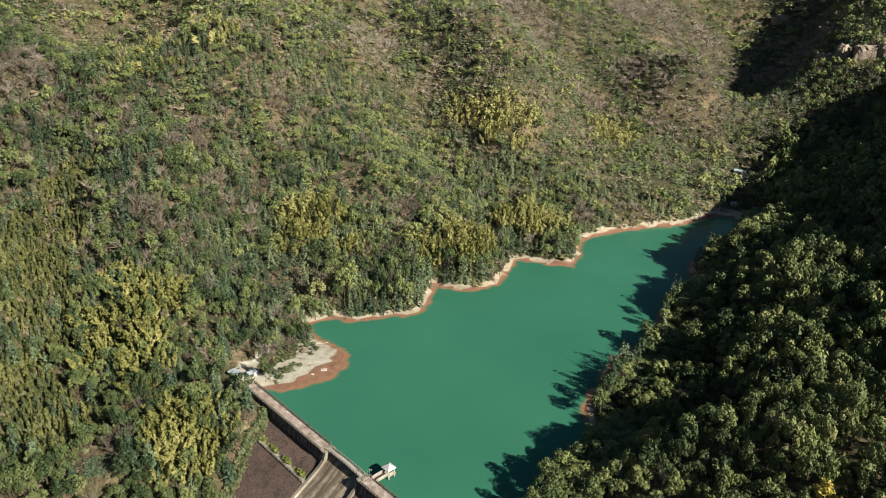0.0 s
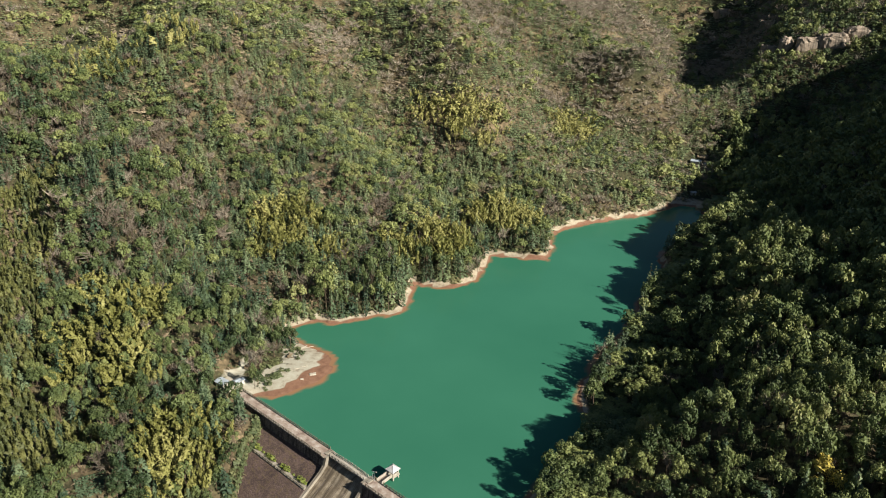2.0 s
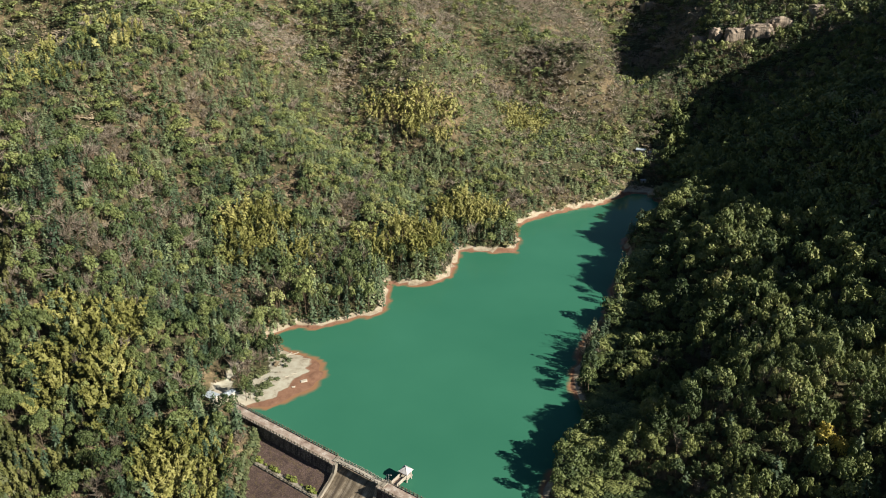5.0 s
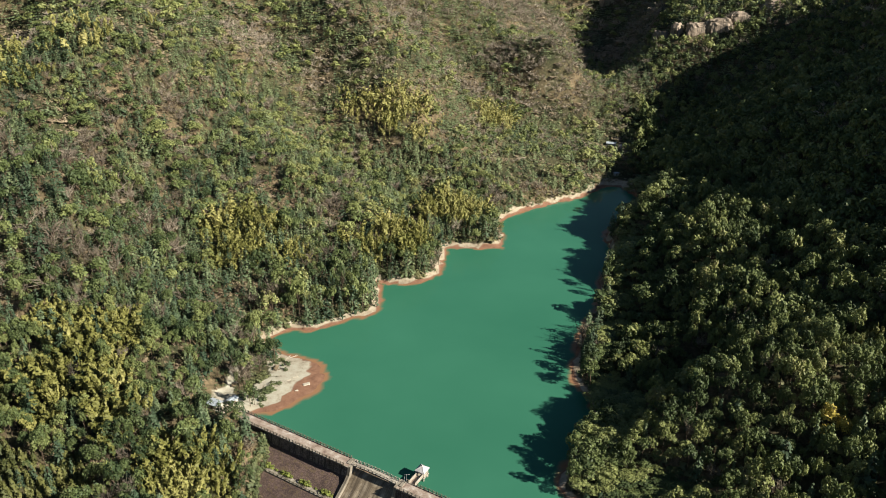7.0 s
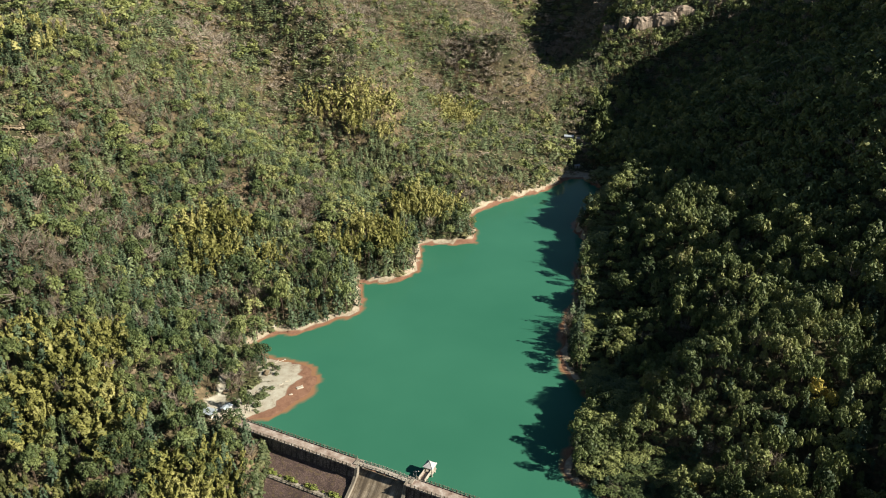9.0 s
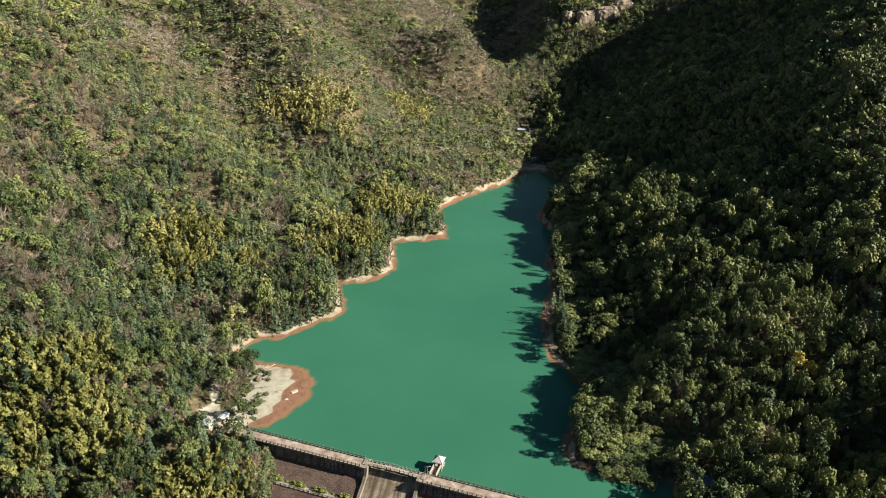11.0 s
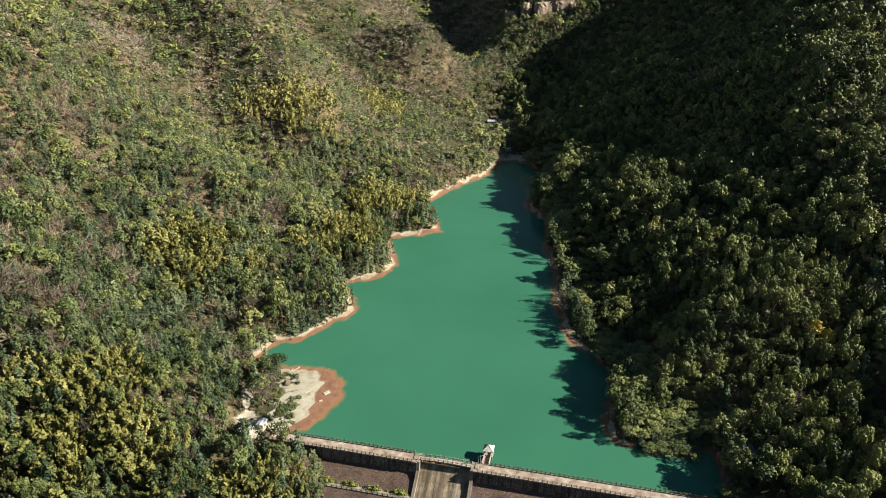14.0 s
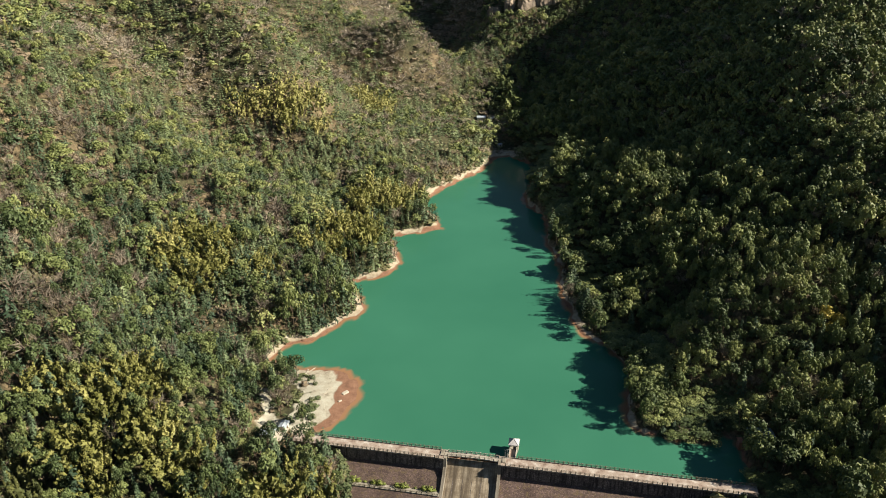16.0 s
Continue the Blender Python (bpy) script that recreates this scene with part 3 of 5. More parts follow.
build_dam()
STONE_RAIL = "dark mossy concrete post-and-rail along the dam crest"
for x0, x1 in ((LEFT_END + 0.3, GAP_L - 1.6), (GAP_R + 1.6, RIGHT_END - 0.3)):
    railing("crest_railing", x0, x1, DOWN_FACE - 0.12, CREST_Z + 0.16, STONE_RAIL)
    if x0 < 0:
        railing("crest_railing", x0, x1, UP_FACE + 0.1, CREST_Z + 0.16, STONE_RAIL)
    else:
        railing("crest_railing", x0, 20.6, UP_FACE + 0.1, CREST_Z + 0.16, STONE_RAIL)
        railing("crest_railing", 24.0, x1, UP_FACE + 0.1, CREST_Z + 0.16, STONE_RAIL)
for y in (-0.38, 1.48):
    railing("bridge_railing", GAP_L + 1.0, GAP_R - 1.0, y, CREST_Z, "thin pale railing on the spillway footbridge", 1.6, 0.9, PALE_CONCRETE, 0.35)
railing("berm_railing", LEFT_END + 16, GAP_L - 0.4, -11.1, -5.6, "weathered railing along the berm of the dam", 1.8, 0.8)


def build_gatehouse():
    u, n = 21.9, 8.5
    gate = thing("gatehouse", AXIS @ pose(u, n, 0), "small intake pavilion with a pale hipped roof on concrete columns", "pavilion")
    for sx in (-1.2, 1.2):
        for sy in (-1.2, 1.2):
            part("column", block(sx - 0.22, sx + 0.22, sy - 0.22, sy + 0.22, -7.5, 3.5, 0.03), PALE_CONCRETE, gate)
    part("floor_slab", block(-1.65, 1.65, -1.65, 1.65, 1.15, 1.5, 0.04), PALE_CONCRETE, gate)
    part("beam", block(-1.42, 1.42, -1.42, -0.98, 3.12, 3.5, 0.03), PALE_CONCRETE, gate)
    part("beam", block(-1.42, 1.42, 0.98, 1.42, 3.12, 3.5, 0.03), PALE_CONCRETE, gate)
    for x0, x1, y0, y1 in ((-0.97, 0.97, 1.1, 1.28), (-1.28, -1.1, -0.97, 0.97), (1.1, 1.28, -0.97, 0.97)):
        part("parapet", block(x0, x1, y0, y1, 1.502, 2.35, 0.02), PALE_CONCRETE, gate, "low pale concrete parapet")
    part("brace", block(-1.2, 1.2, -1.3, -1.1, -0.3, 0.0, 0.02), PALE_CONCRETE, gate)
    part("brace", block(-1.3, -1.1, -1.2, 1.2, -0.3, 0.0, 0.02), PALE_CONCRETE, gate)
    wheel = bmesh.new()
    rod((0, 0, 1.5), (0, 0, 2.5), 0.12, 8, wheel)
    rod((0, 0, 2.5), (0, 0, 2.58), 0.5, 14, wheel)
    part("hoist_gear", wheel, STEEL, gate, "grey sluice hoist")
    roof = part("roof", hip_roof(3.6, 3.6, 3.62, 5.0), ROOF_GREY, gate, "pale grey hipped roof")
    ridge = bmesh.new()
    for sx, sy in ((-1, -1), (1, -1), (1, 1), (-1, 1)):
        rod((sx * 1.75, sy * 1.75, 3.66), (0, 0, 5.03), 0.07, 5, ridge)
    part("ridge_tile", ridge, ROOF_GREY, roof)
    deck = part("access_bridge", block(-1.25, 1.25, -6.3, -1.65, 1.7, 1.95, 0.03), DECK, gate, "short concrete access bridge with a brown-stained floor")
    for sx in (-1.12, 1.12):
        part("bridge_rail", block(sx - 0.13, sx + 0.13, -6.2, -1.25, 1.954, 2.95, 0.04), PALE_CONCRETE, deck, "solid pale concrete side wall")
    part("lintel", block(-1.42, 1.42, -1.36, -1.06, 2.9, 3.1, 0.02), PALE_CONCRETE, gate)
    return gate


build_gatehouse()


def lamp_post(u, n):
    """A thin bent lamp standard by the end of the bridge."""
    t = thing("lamp_post", AXIS @ pose(u, n, CREST_Z), "slender grey lamp post with a small white head on the crest", "lamp")
    part("pole", rod((0, 0, 0), (0, 0, 3.6), 0.07, 8, None, 0.045), STEEL, t)
    bend = rod((0, 0, 3.55), (0.25, 0.1, 3.85), 0.045, 6)
    rod((0.25, 0.1, 3.85), (0.7, 0.25, 3.9), 0.045, 6, bend)
    part("arm", bend, STEEL, t)
    part("lamp_head", block(0.55, 1.05, 0.12, 0.42, 3.82, 3.95, 0.04), PLASTER, t, "white lamp head")


lamp_post(20.4, 1.5)


def crest_lamp(u, n):
    lamp = thing("crest_lamp", AXIS @ pose(u, n, CREST_Z), "slim steel lamp post on the dam crest", "lamp post")
    part("pole", rod((0, 0, 0), (0, 0, 3.6), 0.06, 8, None, 0.04), STEEL, lamp)
    part("arm", rod((0, 0, 3.5), (0.7, 0, 3.75), 0.035), STEEL, lamp)
    part("lamp_head", block(0.55, 1.0, -0.12, 0.12, 3.68, 3.82, 0.03), STEEL, lamp)
    return lamp


crest_lamp(19.6, 1.5)


# ---- small buildings ----
def shed(name, m, w, d, h, roof_mat, wall_mat, label, pitch=0.5, category="building", windows=2):
    """A plain hut with a monopitch or gabled sheet roof; its base at z 0."""
    hut = thing(name, m, label, category)
    t = 0.2
    part("wall", block(-w / 2, w / 2, -d / 2, -d / 2 + t, -1.5, h), wall_mat, hut)
    part("wall", block(-w / 2, w / 2, d / 2 - t, d / 2, -1.5, h), wall_mat, hut)
    part("wall", block(-w / 2, -w / 2 + t, -d / 2 + t, d / 2 - t, -1.5, h), wall_mat, hut)
    part("wall", block(w / 2 - t, w / 2, -d / 2 + t, d / 2 - t, -1.5, h), wall_mat, hut)
    o = 0.35
    prof = [(-d / 2 - o, h - 0.05), (0, h + pitch), (d / 2 + o, h - 0.05), (d / 2 + o, h + 0.08), (0, h + pitch + 0.14), (-d / 2 - o, h + 0.08)]
    roof = part("roof", prism(prof, -w / 2 - o, w / 2 + o), roof_mat, hut)
    part("ridge", rod((-w / 2 - o, 0, h + pitch + 0.14), (w / 2 + o, 0, h + pitch + 0.14), 0.09), roof_mat, roof)
    part("door", block(-0.45, 0.45, -d / 2 - 0.05, -d / 2 - 0.003, 0, 2.0, 0.01), DARK_WOOD, hut)
    for k in range(windows):
        x = (k + 0.5) / windows * w - w / 2 + (1.1 if windows == 1 else 0)
        if abs(x) > 0.9:
            win = part("window", block(x - 0.5, x + 0.5, -d / 2 - 0.06, -d / 2 - 0.003, 0.95, 1.95, 0.01), PLASTER, hut)
            part("pane", block(x - 0.4, x + 0.4, -d / 2 - 0.08, -d / 2 - 0.062, 1.05, 1.85), GLASS_DARK, win)
    return hut


yard = thing("yard", pose(-55.5, 33.0, 1.95, 0, 0, -30), "pale concrete yard beside the dam", "yard")
tagged(yard, kind="structure")
part("slab", block(-5.0, 6.5, -3.4, 3.6, -0.5, 0.16, 0.04), PALE_STONE, yard)
shed("keeper_hut", pose(-55.6, 31.2, 2.07, 0, 0, -25), 4.6, 3.2, 1.9, ROOF_WHITE, PLASTER, "small plastered keeper's hut with a bluish white sheet roof", 0.35)
shed("store_hut", pose(-49.6, 33.6, 2.07, 0, 0, 60), 3.2, 2.2, 1.7, ROOF_WHITE, PLASTER, "little white-roofed store hut on the yard", 0.3, windows=0)
shed("boathouse", pose(103.5, -30.5, 2.0, 0, 0, -22), 7.6, 4.6, 2.6, ROOF_BLUE, PLASTER, "low waterside building with a blue sheet roof in the shade", 0.3)
shed("boathouse_wing", pose(101.2, -37.5, 2.0, 0, 0, 68), 8.0, 3.8, 2.4, ROOF_BLUE, PLASTER, "blue-roofed wing beside the waterside building", 0.3)
shed("red_shed", pose(96.5, -30.2, 1.4, 0, 0, -22), 3.0, 2.2, 1.9, BRICK_RED, BRICK_RED, "small red-roofed shed by the water", 0.3, windows=0)
hz = ground_at(169, 379)
shed("farmhouse", pose(169, 380, hz, 0, 0, -20), 7.2, 5.4, 3.6, ROOF_WHITE, PLASTER, "plastered farmhouse with a whitish roof at the valley head", 0.9)
shed("farm_shed", pose(177.5, 376.0, ground_at(177.5, 376), 0, 0, 15), 6.0, 4.0, 2.6, ROOF_GREY, PLASTER, "low grey-roofed shed beside the farmhouse", 0.5, windows=1)
shed("landing_hut", pose(160.0, 319.5, ground_at(160, 319.5), 0, 0, 20), 3.6, 2.4, 2.1, ROOF_WHITE, PLASTER, "tiny white-roofed hut on the landing at the lake head", 0.3, windows=0)


def rowing_boat(m, label, mat):
    boat = thing("boat", m, label, "boat")
    bm = bmesh.new()
    rings = []
    L = 2.6
    for k in range(9):
        s = k / 8 * 2 - 1
        hw = 0.75 * (1 - abs(s) ** 2.6) + 0.05
        zk = 0.25 * s * s
        rings.append([bm.verts.new((s * L, y * hw, z)) for y, z in ((-1, 0.55 + zk), (-0.8, 0.15 + zk), (0, zk * 0.7), (0.8, 0.15 + zk), (1, 0.55 + zk), (0.85, 0.5 + zk), (0, 0.14 + zk), (-0.85, 0.5 + zk))])
    for a, b in zip(rings, rings[1:]):
        for i in range(8):
            bm.faces.new((a[i], a[(i + 1) % 8], b[(i + 1) % 8], b[i]))
    bm.faces.new(rings[0][::-1])
    bm.faces.new(rings[-1])
    part("hull", bm, mat, boat)
    for x in (-1.0, 0.4, 1.5):
        part("thwart", block(x - 0.14, x + 0.14, -0.58, 0.58, 0.42, 0.47), DARK_WOOD, boat)
    return boat


rowing_boat(pose(43.5, 188.0, 0.25, 0, 4, 14), "dark wooden boat drawn up on the red shore", DARK_WOOD)


def slab_stone(x, y, w, d, turn, label):
    z = max(ground_at(x, y), 0.0)
    s = thing("stone_slab", pose(x, y, z - 0.1, 2, -2, turn), label, "stone")
    bm = block(-w / 2, w / 2, -d / 2, d / 2, 0, 0.5, 0.12)
    for v in bm.verts:
        v.co += Vector((noise.noise(v.co * 1.7), noise.noise(v.co * 1.9 + Vector((5, 0, 0))), 0)) * 0.2
    part("slab", bm, PALE_STONE, s)


slab_stone(-24.5, 48.0, 2.6, 1.5, 25, "pale flat slab of stone on the red mud of the spit")
slab_stone(-27.5, 43.5, 1.6, 0.6, 20, "narrow pale slab of stone on the red mud")


def drift_log(x, y, length, turn):
    lg = thing("driftwood", pose(x, y, max(ground_at(x, y), 0) + 0.1, 0, 0, turn), "bleached driftwood trunk lying on the sandy spit", "log", "driftwood on the spit")
    bm = rod((-length / 2, 0, 0), (length / 2, 0, 0.1), 0.2, 7, None, 0.11)
    rod((length * 0.2, 0, 0.05), (length * 0.45, 0.5, 0.35), 0.07, 5, bm, 0.03)
    part("trunk", bm, PALE_STONE, lg)


for x, y, length, turn in ((-34.0, 68.5, 4.0, 30), (-36.0, 67.6, 3.2, 55), (-29.5, 52.0, 2.4, 20), (-31.8, 49.6, 1.8, 28)):
    drift_log(x, y, length, turn)

# ---- woods ----
RNG = np.random.RandomState(11)


def spray(centre, out, size, rs, droop=0.0, slim=0.75, squat=0.55, loose=0.28):
    """A ragged tuft of leaves facing roughly outward: three corners."""
    n = np.asarray(out, float) / (np.linalg.norm(out) + 1e-9) + rs.normal(0, loose, 3)
    n /= np.linalg.norm(n) + 1e-9
    a = np.cross(n, rs.normal(0, 1, 3))
    a /= np.linalg.norm(a) + 1e-9
    b = np.cross(n, a)
    s = size * rs.uniform(0.75, 1.35)
    low = np.array((1, 1, squat))  # templates are drawn out upwards when they are planted
    mid = np.array((0, 0, -droop * s * 0.5))
    return [centre + (mid + q) * low for q in (a * s, -a * s * 0.7 + b * s * slim, -a * s * 0.5 - b * s * slim + n * s * 0.3)]


def from_sprays(sprays):
    v = np.array(sprays).reshape(-1, 3)
    return v, np.arange(len(v)).reshape(-1, 3)


def limb_tris(a, b, ra, rb, sides=4):
    """A tapered stick."""
    a, b = np.array(a, float), np.array(b, float)
    w = (b - a) / (np.linalg.norm(b - a) + 1e-9)
    p = np.cross(w, (0.3, 0.9, 0.1))
    p /= np.linalg.norm(p)
    q = np.cross(w, p)
    ang = np.arange(sides) * 6.283 / sides
    ring = np.cos(ang)[:, None] * p + np.sin(ang)[:, None] * q
    v = np.concatenate([a + ring * ra, b + ring * rb])
    t = []
    for k in range(sides):
        j = (k + 1) % sides
        t += [(k, j, sides + j), (k, sides + j, sides + k)]
    return v, np.array(t)


def joined(pieces):
    vs, ts, n = [], [], 0
    for v, t in pieces:
        vs.append(v)
        ts.append(t + n)
        n += len(v)
    return np.concatenate(vs), np.concatenate(ts)


# Each template is one unit wide (radius) and one unit high, its foot at the origin: wood, then leaves.
def broad_template(rs, clumps, per):
    """An uneven crown of leafy clumps round a few limbs; leaves inside a neighbouring clump are left out."""
    lean, wide, fill = rs.normal(0, 0.12, 2), rs.uniform(0.85, 1.08), rs.uniform(0.15, 0.26)
    squash = np.array((1, 1, 0.26))
    balls = []
    for k in range(clumps):
        up = 1 - 1.35 * (k + 0.4) / clumps
        ang = k * 2.39996 + rs.uniform(-0.5, 0.5)
        w = math.sqrt(max(0.0, 1 - up * up)) * rs.uniform(0.55, 0.85) * wide
        z = 0.68 + fill * up * rs.uniform(0.75, 1.15)
        balls.append((np.array((w * math.cos(ang) + lean[0] * up, w * math.sin(ang) + lean[1] * up, z)), rs.uniform(0.7, 1.3) / math.sqrt(clumps) * 1.15))
    quads = []
    for k, (c, r) in enumerate(balls):
        for j in range(per):
            up = 1 - 1.5 * (j + 0.5) / per
            th = j * 2.39996 + k
            w = math.sqrt(max(0.0, 1 - up * up))
            o = np.array((w * math.cos(th), w * math.sin(th), up))
            p = c + o * r * squash * rs.uniform(0.75, 1.15)
            if any(m != k and np.linalg.norm((p - cc) / squash) < 0.75 * rr for m, (cc, rr) in enumerate(balls)):
                continue
            quads.append(spray(p, o + (0, 0, 0.1), r * 2.0 / math.sqrt(per), rs, 0.1, 0.68, 0.28))
    sticks = [limb_tris((0, 0, -0.1), (lean[0] * 0.4, lean[1] * 0.4, 0.52), 0.055, 0.035, 4)]
    for c, r in balls[1:4]:
        sticks.append(limb_tris((lean[0] * 0.3, lean[1] * 0.3, 0.42), c, 0.03, 0.012, 3))
    return joined(sticks), from_sprays(quads)


def conifer_template(rs, tiers, per):
    """A pointed tree of drooping branches, each a row of needle tufts, with a few branches missing."""
    quads = []
    for k in range(tiers):
        z = 0.16 + 0.8 * k / (tiers - 1)
        r = 0.95 * (1 - z) ** 0.75 + 0.06
        for j in range(per if k < tiers - 2 else 3):
            if rs.uniform() < 0.12:
                continue
            th = j * 6.283 / per + k * 1.1 + rs.uniform(-0.4, 0.4)
            reach = r * rs.uniform(0.7, 1.15)
            for f in (0.45, 0.9) if r > 0.3 else (0.7,):
                o = np.array((math.cos(th), math.sin(th), 0.0))
                p = np.array((o[0] * reach * f, o[1] * reach * f, z - 0.05 * f + rs.uniform(-0.02, 0.02)))
                quads.append(spray(p, o * 0.7 + (0, 0, 0.8), 0.1 + r * 0.2, rs, 0.4, 0.55, 0.24, 0.35))
    q = np.array(quads)
    q[:, :, 2] = np.clip(q[:, :, 2], 0.02, 1.05)
    return joined([limb_tris((0, 0, -0.1), (0, 0, 0.85), 0.06, 0.015, 4)]), from_sprays(list(q))


def bamboo_template(rs, culms, per):
    """Culms apart from one another, each ending in a long feathery plume whose tip nods over."""
    quads, sticks = [], []
    for k in range(culms):
        ang = k * 2.4 + rs.uniform(-0.5, 0.5)
        w = np.array((math.cos(ang), math.sin(ang), 0))
        root = w * (0.1 + 0.75 * math.sqrt((k + 0.3) / culms))
        turn = ang + rs.uniform(-1, 1)
        nod = np.array((math.cos(turn), math.sin(turn), 0))
        top, fat = rs.uniform(0.68, 1.05), rs.uniform(0.2, 0.31)
        sticks.append(limb_tris(root * 0.7 - (0, 0, 0.05), root + (0, 0, top * 0.7), 0.02, 0.012, 3))
        for j in range(per):
            s = 0.34 + 0.66 * (j + rs.uniform(0, 0.8)) / per
            p = root + nod * 0.42 * s**3 + (0, 0, top * (s - 0.12 * s**4))
            wide = fat * (1.12 - s) ** 0.55 * min(1.0, (s - 0.24) * 4)
            t = j * 2.4 + rs.uniform(-0.4, 0.4)
            o = np.array((math.cos(t), math.sin(t), 0.0))
            quads.append(spray(p + o * wide * rs.uniform(0.5, 0.95), o + (0, 0, 0.5), wide * 0.6 + 0.05, rs, -0.2, 0.5, 0.5, 0.4))
    return joined(sticks), from_sprays(quads)


def plume_template(rs, tiers, per):
    """A slim young tree with upswept sprays."""
    quads = []
    for k in range(tiers):
        z = 0.12 + 0.86 * k / (tiers - 1)
        r = 0.75 * (1 - z) ** 0.7 + 0.1
        for j in range(per if k < tiers - 1 else 2):
            th = j * 6.283 / per + k * 1.1 + rs.uniform(-0.3, 0.3)
            o = np.array((math.cos(th), math.sin(th), 0.3))
            quads.append(spray(np.array((o[0] * r * 0.6, o[1] * r * 0.6, z)), o + (0, 0, 0.2), 0.22 + r * 0.32, rs, -0.3, 0.55, 0.4, 0.3))
    q = np.array(quads)
    q[:, :, 2] = np.clip(q[:, :, 2], 0.0, 1.1)
    return joined([limb_tris((0, 0, -0.1), (0, 0, 0.6), 0.06, 0.02, 3)]), from_sprays(list(q))


def bare_template(rs, limbs, twigs, thin=0.02):
    """A leafless tree: forking limbs and a haze of fine twigs."""
    sticks = [limb_tris((0, 0, -0.1), (0.03, 0, 0.5), 0.045, 0.03, 4)]
    slivers = []
    for k in range(limbs):
        ang = k * 2.4 + rs.uniform(-0.5, 0.5)
        a = np.array((0.02, 0, rs.uniform(0.2, 0.5)))
        b = np.array((math.cos(ang) * rs.uniform(0.35, 0.75), math.sin(ang) * rs.uniform(0.35, 0.75), rs.uniform(0.6, 0.92)))
        sticks.append(limb_tris(a, b, 0.025, 0.01, 3))
        for j in range(twigs):
            c = a + (b - a) * rs.uniform(0.35, 1.0)
            d = rs.normal(0, 1, 3) * (0.3, 0.3, 0.12) + (b - a) * 0.25 + (0, 0, 0.08)
            s = np.cross(d, rs.normal(0, 1, 3))
            s = s / (np.linalg.norm(s) + 1e-9) * thin
            slivers.append([c - s, c + s, c + d])
    return joined(sticks), from_sprays(slivers)


def shrub_template(rs, per):
    quads = []
    for j in range(per):
        up = 1 - 0.95 * (j + 0.5) / per
        th = j * 2.39996
        w = math.sqrt(max(0.0, 1 - up * up))
        o = np.array((w * math.cos(th), w * math.sin(th), up))
        lump = 0.85 + 0.25 * math.sin(3 * th + 7 * up)
        quads.append(spray(o * (0.75, 0.75, 0.8) * rs.uniform(0.7, 1.1) * lump, o, 1.6 / math.sqrt(per), rs, 0.1, 0.75, 0.9))
    q = np.array(quads)
    q[:, :, 2] = np.maximum(q[:, :, 2], -0.1)
    return (np.zeros((0, 3)), np.zeros((0, 3), int)), from_sprays(list(q))


def variants(make, n, *args):
    return [make(np.random.RandomState(100 + k), *args) for k in range(n)]


NEAR = {"broad": variants(broad_template, 9, 11, 24), "conifer": variants(conifer_template, 5, 13, 8), "bamboo": variants(bamboo_template, 6, 5, 46),
        "bare": variants(bare_template, 6, 9, 22, 0.012), "shrub": variants(shrub_template, 5, 40), "plume": variants(plume_template, 5, 7, 6), "dry": variants(shrub_template, 5, 36)}
DIM = {"broad": variants(broad_template, 9, 8, 16), "conifer": variants(conifer_template, 5, 9, 6), "bamboo": variants(bamboo_template, 5, 4, 28),
       "bare": variants(bare_template, 5, 7, 11, 0.02), "shrub": variants(shrub_template, 4, 22), "plume": NEAR["plume"], "dry": variants(shrub_template, 4, 20)}
MID = {"broad": variants(broad_template, 8, 6, 9), "conifer": variants(conifer_template, 4, 6, 5), "bamboo": variants(bamboo_template, 4, 4, 14),
       "bare": variants(bare_template, 4, 6, 8, 0.035), "shrub": variants(shrub_template, 4, 14), "plume": variants(plume_template, 4, 5, 4), "dry": variants(shrub_template, 4, 14)}
FAR = {"broad": variants(broad_template, 5, 5, 8), "conifer": variants(conifer_template, 3, 5, 4), "bamboo": variants(bamboo_template, 3, 3, 9),
       "bare": variants(bare_template, 3, 5, 7, 0.045), "shrub": variants(shrub_template, 3, 9), "plume": variants(plume_template, 3, 4, 3), "dry": variants(shrub_template, 3, 9)}
LEAVES = {"broad": LEAF_BROAD, "conifer": LEAF_CONIFER, "bamboo": LEAF_BAMBOO, "bare": TWIGS, "shrub": LEAF_SHRUB, "plume": LEAF_YOUNG, "dry": DRY_SCRUB}
# stands of one kind: x, y, half-widths along x and y
GROVES = [(-50, -12, 12, 15), (-62, -2, 9, 8), (-47, 3, 8, 5), (-83, 10, 9, 9), (-92, 26, 9, 9), (-100, 48, 16, 11), (-122, 54, 7, 7), (-110, 40, 10, 13), (-108, 18, 6, 12), (-117, 27, 8, 7), (-72, 124, 14, 9), (-72, 142, 18, 17), (-44, 128, 9, 8),
          (-28, 301, 15, 8), (3, 297, 22, 15), (71, 373, 15, 22), (34, 211, 21, 15), (7, 167, 13, 15), (-10, 152, 11, 6)]
STRAW = [(-204, 178, 24, 24), (-198, 212, 38, 30), (-150, 250, 18, 14)]
YOUNG = [(-172, 52, 26, 32), (-96, -20, 15, 20), (-134, 6, 15, 26), (-115, -12, 12, 14), (-152, 38, 14, 18), (-182, 95, 16, 20), (181, 12, 8, 24)]
